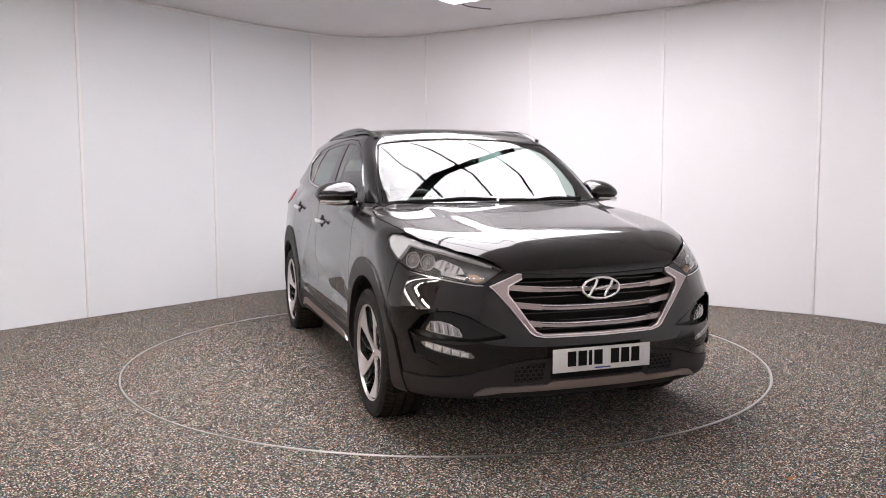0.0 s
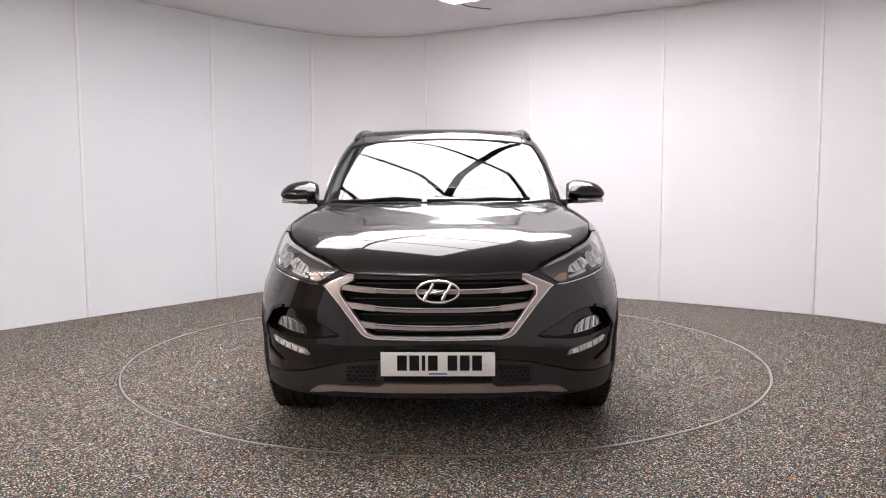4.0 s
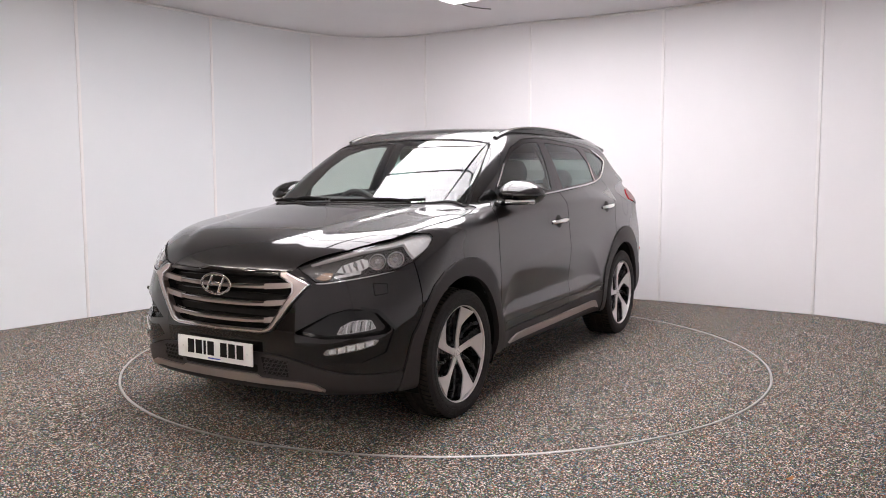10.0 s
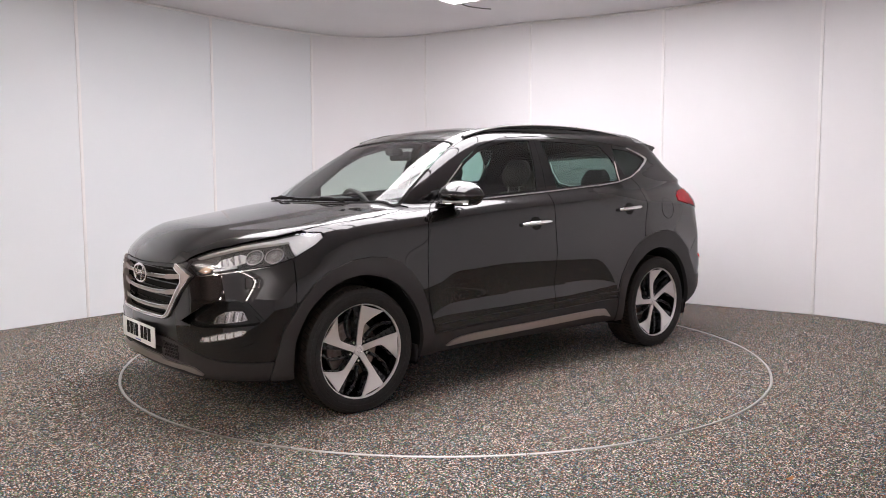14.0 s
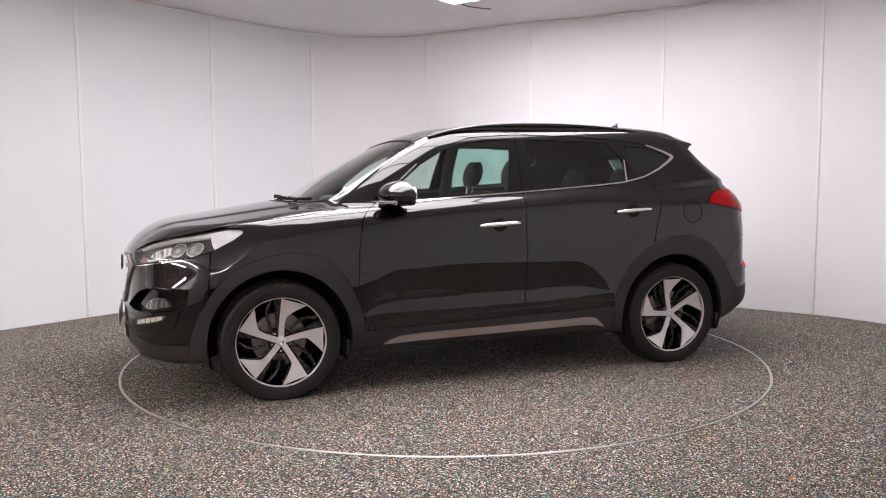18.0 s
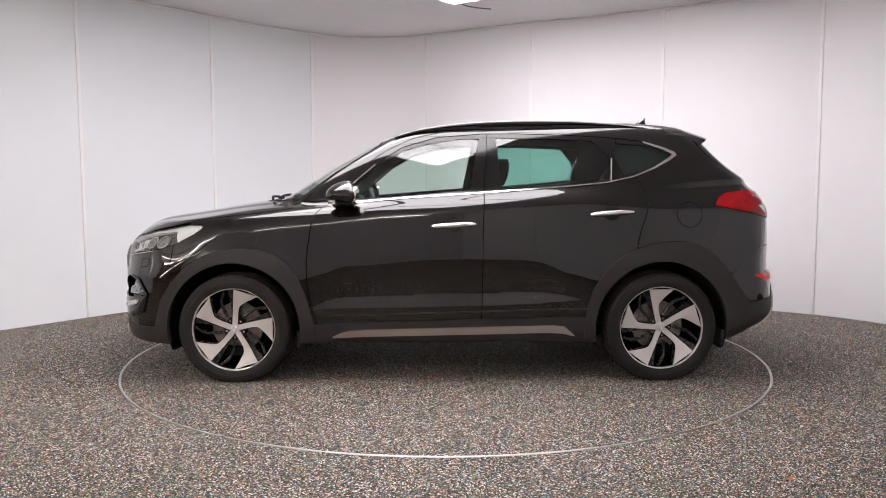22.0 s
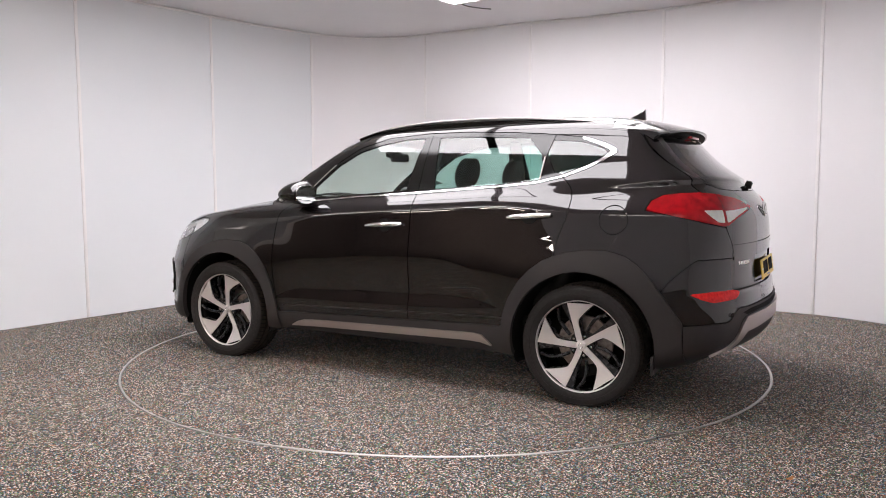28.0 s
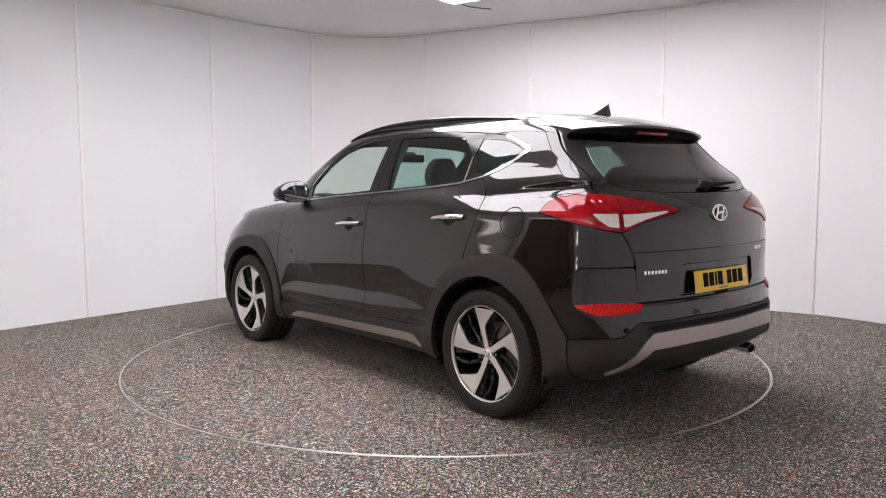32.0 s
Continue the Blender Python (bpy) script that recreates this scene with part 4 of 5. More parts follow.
        skin_object("quarter_window", pick(GLASS_QUARTER, base=DLO_SKIN), DARKGLASS, car, s, lift=-0.004, depth=0.0, label="dark quarter window")
        frame = both(DLO, lambda x, a, z: x + 1.062 + 0.25 * (z - 1.4), outside(GLASS_QUARTER), outside(window_band))
        skin_object("quarter_frame", pick(shrunk(DLO, 0.0015), shrunk(frame, 0.0015), base=DLO_SKIN), GLOSSBLACK, car, s, lift=-0.001)
        skin_object("chrome_strip", pick(DLO, band_inner, band_ends, base=DLO_SKIN), CHROME, car, s, lift=0.004, depth=0.008, label="chrome window strip")
        for region in (FLARE_F, FLARE_R):
            skin_object("wheel_arch_trim", pick(shrunk(both(region, outside(OPENING), outside(UNDERSIDE)), 0.001)), PLASTIC, car, s, lift=0.010, depth=0.03, label="dark plastic wheel arch trim")
        skin_object("sill_trim", pick(shrunk(both(SILL, outside(either(FLARE_F, FLARE_R, UNDERSIDE))), 0.001)), PLASTIC, car, s, lift=0.004, depth=0.02, label="dark plastic sill")
        strip = side_view([(0.735, 0.277), (0.68, 0.305), (0.62, 0.322), (0.50, 0.329), (-0.66, 0.352), (-0.73, 0.345), (-0.80, 0.284), (-0.72, 0.302), (-0.62, 0.306), (0.5, 0.286)])
        skin_object("sill_strip", pick(strip, base=SILL_SKIN), SATIN, car, s, lift=0.016, depth=0.016, label="satin silver sill strip")
        skin_object("door_foot_strip", pick(side_view([(0.79, 0.3), (0.79, 0.6), (-0.87, 0.6), (-0.87, 0.3)]), lambda x, a, z: z - 0.416 - 0.0275 * (0.82 - x), lambda x, a, z: 0.408 + 0.0275 * (0.82 - x) - z), PLASTIC, car, s, lift=0.003, depth=0.004)
    skin_object("front_valance", pick(shrunk(both(VALANCE, outside(UNDERSIDE)), GAP)), PLASTIC, car, lift=0.003, label="dark plastic lower bumper")
    skin_object("rear_valance", pick(shrunk(both(REAR_LOWER, outside(UNDERSIDE)), GAP)), PLASTIC, car, lift=0.005, label="dark plastic lower rear bumper")
    skid = front_view([(-0.1, 0.286), (0.25, 0.284), (0.47, 0.284), (0.60, 0.270), (0.602, 0.276), (0.555, 0.303), (0.50, 0.309), (0.27, 0.310), (0.245, 0.325), (-0.1, 0.325)], end=1.9)
    skin_object("front_skid_plate", pick(skid), SATIN, car, lift=0.016, depth=0.015, label="satin silver skid plate")
    grid = rear_view([(-0.1, 0.535), (0.40, 0.537), (0.55, 0.530), (0.60, 0.545), (0.50, 0.560), (-0.1, 0.563)], end=-1.9)
    skin_object("rear_mesh", pick(grid), MATT, car, lift=0.008, depth=0.0, label="black rear mesh strip")
    for y, z in ((0.696, 0.541), (0.262, 0.599), (0.247, 0.591)):
        for s in SIDES:
            dot = lambda x, a, zz, y=y, z=z: np.maximum(np.hypot(a - y, zz - z) - 0.011, x + 1.5)
            skin_object("parking_sensor", pick(shrunk(dot, -0.002), outside(shrunk(dot, 0.002))), MATT, car, s, lift=0.007, depth=0.0)
    skid = rear_view([(-0.1, 0.526), (0.37, 0.528), (0.56, 0.520), (0.60, 0.49), (0.735, 0.325), (0.715, 0.325), (0.64, 0.385), (0.56, 0.440), (0.3, 0.450), (-0.1, 0.452)], end=-1.9)
    skin_object("rear_skid_plate", pick(skid), SATIN, car, lift=0.018, depth=0.018, label="satin silver rear skid plate")


build_shell()


# ---- car: grille, lamps ----
def build_front():
    grille = skin_object("grille", pick(shrunk(GRILLE_IN, -0.004)), MATT, car, lift=-0.060, depth=-0.05, label="black grille opening with bright bars")
    brow = lambda x, a, z: np.maximum(a - 0.385, 0.785 - z)
    skin_object("brow", pick(shrunk(GRILLE_OUT, 0.0012), outside(GRILLE_IN), brow, base=FRONT_SKIN), GLOSSBLACK, grille, lift=0.006, depth=0.03, label="gloss black upper grille edge")
    skin_object("surround", pick(shrunk(GRILLE_OUT, 0.0012), outside(GRILLE_IN), outside(brow), base=FRONT_SKIN), SATIN, grille, lift=0.012, depth=0.03, label="satin chrome grille surround")
    skin_object("bright_edge", pick(shrunk(GRILLE_IN, -0.007), outside(GRILLE_IN), outside(brow), base=FRONT_SKIN), CHROME, grille, lift=0.015, depth=0.006, label="polished inner edge")
    skin_object("bright_edge", pick(shrunk(GRILLE_OUT, 0.0012), outside(shrunk(GRILLE_OUT, 0.006)), outside(brow), base=FRONT_SKIN), CHROME, grille, lift=0.0145, depth=0.006, label="polished outer edge")
    for c0, c1, reach in ((0.749, 0.019, 0.43), (0.664, 0.027, 0.40), (0.583, 0.031, 0.345)):
        mid = lambda a, c0=c0, c1=c1: c0 + c1 * (a / 0.44) ** 3
        def band(lo, hi, a0, a1, mid=mid):
            return pick(GRILLE_IN, lambda x, a, z: mid(a) + lo - z, lambda x, a, z: z - mid(a) - hi, lambda x, a, z: a0 - a, lambda x, a, z: a - a1, base=FRONT_SKIN)
        skin_object("grille_bar", band(-0.011, 0.0, -1, 0.5), SATIN, grille, lift=-0.004, depth=0.03, label="satin silver grille bar")
        skin_object("bar_edge", band(0.0065, 0.0115, -1, 0.5), CHROME, grille, lift=-0.001, depth=0.02, label="bright bar edge")
        for s in SIDES:
            skin_object("bar_end", band(-0.014, 0.0115, 0.29, 0.5), SATIN, grille, s, lift=0.0, depth=0.03)
    for k in range(7):
        z0 = 0.565 + 0.037 * k
        skin_object("grille_slat", pick(GRILLE_IN, lambda x, a, z, z0=z0: z - z0 - 0.003, lambda x, a, z, z0=z0: z0 - 0.003 - z, base=FRONT_SKIN), GLOSSBLACK, grille, lift=-0.045, depth=0.015)
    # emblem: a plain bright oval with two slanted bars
    c, n = on_front(0.0, 0.752, 1, 0.018)
    emblem = new("emblem")
    emblem.parent, emblem.location = grille, c
    tagged(emblem, "bright oval emblem")
    oval_emblem(emblem, 0.098, 0.049)
    for s in SIDES:
        build_headlamp(s)
        frame = skin_object("fog_frame", pick(shrunk(FOG_FRAME, 0.001), base=NOSE_SKIN), GLOSSBLACK, car, s, lift=-0.042, depth=-0.042, label="gloss black fog lamp frame")
        fog = nose_wrap([(0.660, 0.534), (0.685, 0.572), (0.74, 0.596), (0.80, 0.604), (0.862, 0.602), (0.890, 0.560), (0.86, 0.553), (0.76, 0.542)])
        skin_object("fog_lamp", pick(fog, base=NOSE_SKIN), LAMPSILVER, frame, s, lift=-0.030, depth=0.012, label="fluted fog lamp")
        for k in range(7):
            q = 0.70 + 0.026 * k
            skin_object("flute", pick(shrunk(fog, 0.004), lambda x, a, z, q=q: np.abs(a + 0.6 * (2.1 - x) - q - 0.25 * (z - 0.57)) - 0.0045, base=NOSE_SKIN), (LAMPDARK, CHROME)[k % 2], frame, s, lift=-0.027, depth=0.003)
        skin_object("lens", pick(shrunk(fog, 0.002), base=NOSE_SKIN), LENS, frame, s, lift=-0.018, depth=0.0)
        skin_object("lower_frame", pick(shrunk(LOWER_FRAME, 0.001), base=NOSE_SKIN), GLOSSBLACK, frame, s, lift=0.0015, depth=0.004)
        blade = nose_wrap([(0.80, 0.668), (0.90, 0.648), (0.995, 0.552), (0.94, 0.435), (0.80, 0.395), (0.80, 0.405), (0.93, 0.447), (0.975, 0.552), (0.885, 0.636), (0.80, 0.656)])
        skin_object("blade", pick(blade, base=NOSE_SKIN), GLOSSBLACK, frame, s, lift=0.010, depth=0.014, label="gloss black outer blade")
        drl = nose_wrap([(0.587, 0.441), (0.612, 0.468), (0.72, 0.489), (0.87, 0.513), (0.897, 0.508), (0.87, 0.485), (0.80, 0.468), (0.66, 0.446)])
        lamp = skin_object("day_running_light", pick(drl, base=NOSE_SKIN), LAMPSILVER, car, s, lift=0.004, depth=0.01, label="slim white running light")
        for k in range(5):
            q = 0.645 + 0.05 * k
            skin_object("cell", pick(shrunk(drl, 0.005), lambda x, a, z, q=q: a + 0.6 * (2.1 - x) - q - 0.019, lambda x, a, z, q=q: q - 0.019 - a - 0.6 * (2.1 - x), base=NOSE_SKIN), LENSWHITE, lamp, s, lift=0.007, depth=0.004)
        washer = both(nose_wrap([(0.86, 0.775), (0.94, 0.768), (0.945, 0.722), (0.87, 0.715)]))
        skin_object("washer_cover", pick(washer, outside(shrunk(washer, 0.003)), base=refine(NOSE_SKIN_W, 1)), MATT, car, s, lift=0.001, depth=0.0)
        mesh = front_view([(0.275, 0.415), (0.42, 0.398), (0.425, 0.325), (0.29, 0.330)], end=1.9)
        skin_object("lower_mesh", pick(mesh), MATT, car, s, lift=0.004, depth=0.0, label="black lower mesh")
        for r in range(4):
            for k in range(5):
                y, z = 0.295 + 0.027 * k + 0.013 * (r % 2), 0.340 + 0.019 * r
                cell = front_view([(y - 0.010, z), (y - 0.006, z + 0.007), (y + 0.006, z + 0.007), (y + 0.010, z), (y + 0.006, z - 0.007), (y - 0.006, z - 0.007)], end=1.9)
                skin_object("mesh_cell", pick(shrunk(cell, -0.003), outside(cell), base=LOWER_SKIN), PLASTIC, car, s, lift=0.009, depth=0.006)
    mid_mesh = front_view([(-0.1, 0.372), (0.25, 0.372), (0.25, 0.334), (-0.1, 0.334)], end=1.9)
    skin_object("lower_mesh", pick(mid_mesh), MATT, car, 0, lift=0.004, depth=0.0, label="black lower mesh")


def oval_emblem(parent, w, h):
    pts = [(0.0, w * math.cos(k * math.tau / 40), h * math.sin(k * math.tau / 40)) for k in range(40)]
    part("ring", tube(bmesh.new(), pts, 0.0065, 8, up=(1, 0, 0), flat=0.7, closed=True), CHROME, parent)
    for dy in (-0.42, 0.42):
        bar = [(0.002, w * (dy - 0.22), -h * 0.80), (0.004, w * (dy - 0.05), -h * 0.1), (0.004, w * (dy + 0.05), h * 0.1), (0.002, w * (dy + 0.22), h * 0.80)]
        part("slanted_bar", tube(bmesh.new(), bar, 0.0075, 8, up=(1, 0, 0), flat=0.5), CHROME, parent)
    part("cross_bar", tube(bmesh.new(), [(0.003, -w * 0.34, -h * 0.12), (0.003, w * 0.34, h * 0.12)], 0.006, 8, up=(1, 0, 0), flat=0.5), CHROME, parent)


LOWER_SKIN = refine(pick(front_view([(0.2, 0.28), (0.2, 0.46), (0.5, 0.46), (0.5, 0.28)], end=1.9)), 2)
NOSE_SKIN_W = pick(nose_wrap([(0.83, 0.80), (0.98, 0.80), (0.98, 0.69), (0.83, 0.69)]))
LAMP_SKIN = refine(pick(shrunk(LAMP, -0.06)), 2)


def disc_on(name, q, z, r, mat, parent, s, lift, depth=0.02, label="", inner=0.0):
    def f(x, a, zz):
        d = np.hypot((a + 0.6 * (2.1 - x) - q) * 0.80, zz - z)
        return np.maximum(d - r, inner - d)
    return skin_object(name, pick(f, base=LAMP_SKIN), mat, parent, s, lift=lift, depth=depth, label=label)


def build_headlamp(s):
    lamp = skin_object("headlamp", pick(shrunk(LAMP, 0.002)), LAMPDARK, car, s, lift=-0.030, depth=-0.03, label="swept-back clear headlamp with round projectors")
    skin_object("lens", pick(shrunk(LAMP, 0.002)), LENS, lamp, s, lift=0.0, depth=0.0, label="clear lens")
    top = both(LAMP, nose_wrap([(0.43, 0.842), (0.60, 0.880), (0.80, 0.920), (0.94, 0.934), (1.03, 0.945), (1.06, 0.905), (1.09, 0.875), (1.13, 0.90), (1.2, 0.94), (1.2, 1.02), (0.43, 1.02)]))
    skin_object("upper_trim", pick(shrunk(top, 0.003), base=LAMP_SKIN), LAMPTRIM, lamp, s, lift=-0.010, depth=0.02, label="silver upper trim, its shine painted pale")
    skin_object("lower_line", pick(lambda x, a, z: LAMP(x, a, z) - 0.007, lambda x, a, z: 0.002 - LAMP(x, a, z), lambda x, a, z: z - 0.775 - 0.11 * (a + 0.6 * (2.1 - x) - 0.55), lambda x, a, z: a + 0.6 * (2.1 - x) - 1.10, base=LAMP_SKIN), CHROME, lamp, s, lift=0.003, depth=0.004, label="bright lower line")
    skin_object("light_strip", pick(shrunk(both(LAMP, nose_wrap([(0.66, 0.800), (0.655, 0.812), (0.80, 0.836), (0.80, 0.822)])), 0.0), base=LAMP_SKIN), LENSWHITE, lamp, s, lift=-0.012, depth=0.01)
    for q, z, r in ((0.985, 0.878, 0.030), (0.885, 0.872, 0.030)):
        disc_on("projector_ring", q, z, r + 0.008, CHROME, lamp, s, -0.008, 0.02, "chrome ring", inner=r + 0.002)
        disc_on("projector", q, z, r, LAMPGLASS, lamp, s, -0.012, 0.012, "round projector")
        disc_on("projector_core", q, z, r * 0.42, LAMPSILVER, lamp, s, -0.008, 0.01)
    bowl = nose_wrap([(0.665, 0.832), (0.69, 0.862), (0.80, 0.893), (0.835, 0.885), (0.84, 0.853), (0.80, 0.838), (0.72, 0.826)])
    skin_object("reflector", pick(both(LAMP, bowl), base=LAMP_SKIN), LAMPTRIM, lamp, s, lift=-0.018, depth=0.01, label="bright reflector")
    for k in range(4):
        q = 0.70 + 0.037 * k
        skin_object("facet", pick(shrunk(bowl, 0.003), lambda x, a, z, q=q: np.abs(a + 0.6 * (2.1 - x) - q + 0.5 * (z - 0.85)) - 0.006, base=LAMP_SKIN), (LAMPGLASS, CHROME)[k % 2], lamp, s, lift=-0.014, depth=0.006)
    disc_on("bulb_cap", 0.765, 0.862, 0.010, LAMPSILVER, lamp, s, -0.008, 0.012)
    blink = nose_wrap([(0.545, 0.800), (0.595, 0.828), (0.645, 0.826), (0.63, 0.796), (0.59, 0.788)])
    skin_object("indicator", pick(both(LAMP, blink), base=LAMP_SKIN), AMBER, lamp, s, lift=-0.014, depth=0.01, label="amber indicator")


def build_rear():
    for s in SIDES:
        lamp = skin_object("tail_lamp", pick(shrunk(TAIL_LAMP, 0.002)), TAILRED, car, s, lift=0.006, depth=0.02, label="long red tail lamp with clear centre")
        white1 = tail_wrap([(0.875, 1.092), (0.80, 1.092), (0.735, 1.092), (0.735, 1.028), (0.79, 1.032), (0.84, 1.060)])
        white2 = tail_wrap([(0.705, 1.088), (0.60, 1.090), (0.40, 1.100), (0.395, 1.094), (0.56, 1.064), (0.69, 1.030), (0.705, 1.030)])
        for w in (white1, white2):
            skin_object("clear_section", pick(w, base=TAIL_SKIN), TAILWHITE, lamp, s, lift=0.0085, depth=0.004, label="clear lens section")
        skin_object("lamp_gap", pick(shrunk(TAIL_LAMP, 0.002), lambda x, a, z: a + 0.6 * (x + 2.1) - 0.722, lambda x, a, z: 0.718 - a - 0.6 * (x + 2.1), base=TAIL_SKIN), MATT, lamp, s, lift=0.0095, depth=0.0)
        refl = tail_wrap([(1.0, 0.664), (0.95, 0.668), (0.85, 0.674), (0.65, 0.672), (0.57, 0.657), (0.645, 0.622), (0.86, 0.614), (0.93, 0.632)])
        skin_object("reflector", pick(shrunk(refl, 0.002)), REFLECTOR, car, s, lift=0.004, depth=0.012, label="red rear reflector")
        cap = lambda x, a, z: np.maximum(np.hypot(x + 1.507, z - 1.040) - 0.080, 0.45 - a)
        if s == LEFT:
            skin_object("fuel_flap", pick(cap, outside(shrunk(cap, 0.004))), MATT, car, s, lift=0.0012, depth=0.0)
    # tailgate emblem and lettering bars
    c, n = on_front(0.0, 1.080, -1, 0.012)
    emblem = new("emblem")
    emblem.parent = car
    tagged(emblem, "bright oval emblem")
    emblem.matrix_basis = Matrix.Translation(c) @ pose(0, 0, 0, 0, 0, 180) @ pose(0, 0, 0, 0, -8, 0)
    oval_emblem(emblem, 0.066, 0.039)
    for y0, z0, w, n_, h in ((0.575, 0.808, 0.0185, 7, 0.020), (-0.40, 0.880, 0.020, 5, 0.022)):
        for k in range(n_):
            y = y0 - k * w * 1.12
            c, n = on_front(y, z0, -1, 0.003)
            bm = box(bmesh.new(), (0, 0, 0), (0.006, w * 0.78, h), None, 0.001)
            ob = part("lettering_bar", bm, CHROME, car, "small bright lettering bar")
            ob.matrix_basis = Matrix.Translation(c) @ n.to_track_quat("X", "Z").to_matrix().to_4x4()


def number_plate(z, sign, mat, label, lift, tilt):
    c, n = on_front(0.0, z, sign, lift)
    p = new("number_plate")
    p.parent = car
    tagged(p, label)
    p.matrix_basis = Matrix.Translation(c) @ pose(0, 0, 0, 0, 0, 0 if sign > 0 else 180) @ pose(0, 0, 0, 0, tilt, 0)
    part("plate", box(bmesh.new(), (0, 0, 0), (0.006, 0.52, 0.111), None, 0.002), mat, p)
    x = -0.185
    for k in range(7):
        w = 0.016 if k == 2 else 0.044
        part("plate_bar", box(bmesh.new(), (0.004, x + w / 2, 0.006), (0.002, w, 0.070)), MATT, p, "plain dark bar")
        x += w + (0.045 if k == 3 else 0.012)
    part("maker_bar", box(bmesh.new(), (0.004, 0.0, -0.044), (0.002, 0.085, 0.006)), PLATEBLUE, p, "tiny blue bar")
    for y in (-0.222, 0.222):
        part("screw", lathe(bmesh.new(), [(0, 0.007), (0.005, 0.006), (0.006, 0.003)], 12, pose(0, y, 0, 0, 90, 0)), PLATEWHITE, p)


build_front()
build_rear()
number_plate(0.425, 1, PLATEWHITE, "white front number plate with plain dark bars", 0.028, 0)
number_plate(0.742, -1, PLATEYELLOW, "yellow rear number plate with plain dark bars", 0.008, -8)


# ---- car: wheels ----
WHEEL_Z, WHEEL_Y = 0.334, 0.790
TYRE_FLAT = WHEEL_Z - 0.0002
def flat_foot(bm):
    """Press the tyre flat where it stands; its down is local +y."""
    for v in bm.verts:
        if v.co.y > TYRE_FLAT:
            v.co.y = TYRE_FLAT + (v.co.y - TYRE_FLAT) * 0.05
    return bm


def build_wheel(m):
    wheel = new("wheel")
    wheel.parent, wheel.matrix_basis = car, m
    tagged(wheel, "five-spoke two-tone alloy wheel with black tyre")
    side = [(0.254, 0.108), (0.262, 0.117), (0.285, 0.1225), (0.312, 0.123), (0.330, 0.119), (0.3405, 0.108)]
    crown = [(0.3405, 0.108), (0.3455, 0.092), (0.3480, 0.060), (0.3405, 0.0575), (0.3405, 0.0495), (0.3487, 0.047), (0.3493, 0.008), (0.3415, 0.006), (0.3415, -0.006)]
    tyre = part("tyre", flat_foot(lathe(bmesh.new(), [(r, -h) for r, h in side], 144)), RUBBER, wheel, "black rubber tyre", angle=30)
    part("sidewall", flat_foot(lathe(bmesh.new(), side[::-1], 144)), RUBBER, tyre)
    part("tread", flat_foot(lathe(bmesh.new(), crown + [(r, -h) for r, h in crown[::-1]], 144)), TREAD, tyre, "dusty brown-black tread", angle=30)
    part("sidewall_line", flat_foot(lathe(bmesh.new(), [(0.292, 0.1228), (0.294, 0.1246), (0.296, 0.1230)], 96)), RUBBER, tyre)
    part("sidewall_line", flat_foot(lathe(bmesh.new(), [(0.322, 0.1215), (0.3235, 0.1228), (0.325, 0.1208)], 96)), RUBBER, tyre)
    grooves = bmesh.new()
    for k in range(72):
        a = k * math.tau / 72
        for h, tw in ((-0.083, 1), (0.083, -1)):
            box(grooves, (0.3445, 0, h), (0.006, 0.0045, 0.052), pose(0, 0, 0, 0, 0, math.degrees(a) + 1.2 * tw) @ pose(0, 0, 0, 14 * tw, 0, 0))
    tagged(part("tread_block_edges", flat_foot(grooves), MATT, tyre, smooth=False), kind="stuff")
    part("barrel", lathe(bmesh.new(), [(0.257, -0.11), (0.247, -0.10), (0.240, 0.0), (0.243, 0.085), (0.247, 0.098)], 96), GLOSSBLACK, wheel, "dark wheel barrel")
    part("rim_edge", lathe(bmesh.new(), [(0.2585, 0.100), (0.2605, 0.113), (0.2585, 0.1165), (0.2545, 0.1145), (0.2520, 0.100)], 120), RIMFACE, wheel, "machined rim edge")
    # one spoke: narrow at the hub, swept and wide at the rim, machined face over a dark body
    lead = curve_through([(0.030, 0.017), (0.08, 0.018), (0.124, 0.023), (0.148, 0.034), (0.178, 0.078), (0.2090, 0.1405)], 6)
    trail = curve_through([(0.2518, -0.004), (0.20, -0.008), (0.15, -0.011), (0.11, -0.013), (0.07, -0.015), (0.030, -0.017)], 6)
    lead, trail = [(p[0], -p[1]) for p in lead], [(p[0], -p[1]) for p in trail]
    outline = lead + trail
    face_h = lambda r: 0.084 + 0.024 * (r / 0.245) ** 2
    for k in range(5):
        rot = Matrix.Rotation(k * math.tau / 5, 4, "Z")
        bm = bmesh.new()
        top = [bm.verts.new((p[0], p[1], face_h(math.hypot(*p)))) for p in outline]
        low = [bm.verts.new((p[0], p[1] * 1.03, face_h(math.hypot(*p)) - 0.007)) for p in outline]
        n, half = len(outline), len(lead)
        for i in range(min(half, n - half) - 1):
            j = n - 1 - i
            bm.faces.new((top[i], top[i + 1], top[j - 1], top[j]))
        for i in range(n):
            bm.faces.new((top[i], low[i], low[(i + 1) % n], top[(i + 1) % n]))
        bmesh.ops.recalc_face_normals(bm, faces=bm.faces)
        bmesh.ops.transform(bm, matrix=rot, verts=bm.verts)
        spoke = part("spoke", bm, RIMFACE, wheel, "machined silver spoke face", angle=30)
        bm = bmesh.new()
        wide = [(p[0], p[1] + (-0.006 if i < len(lead) else 0.038 * (p[0] / 0.245) ** 2 + 0.004)) for i, p in enumerate(outline)]
        t2 = [bm.verts.new((p[0], p[1], face_h(math.hypot(*p)) - 0.009 - 0.010 * abs(math.sin(p[0] * 9)))) for p in wide]
        l2 = [bm.verts.new((p[0], p[1], face_h(math.hypot(*p)) - 0.055)) for p in wide]
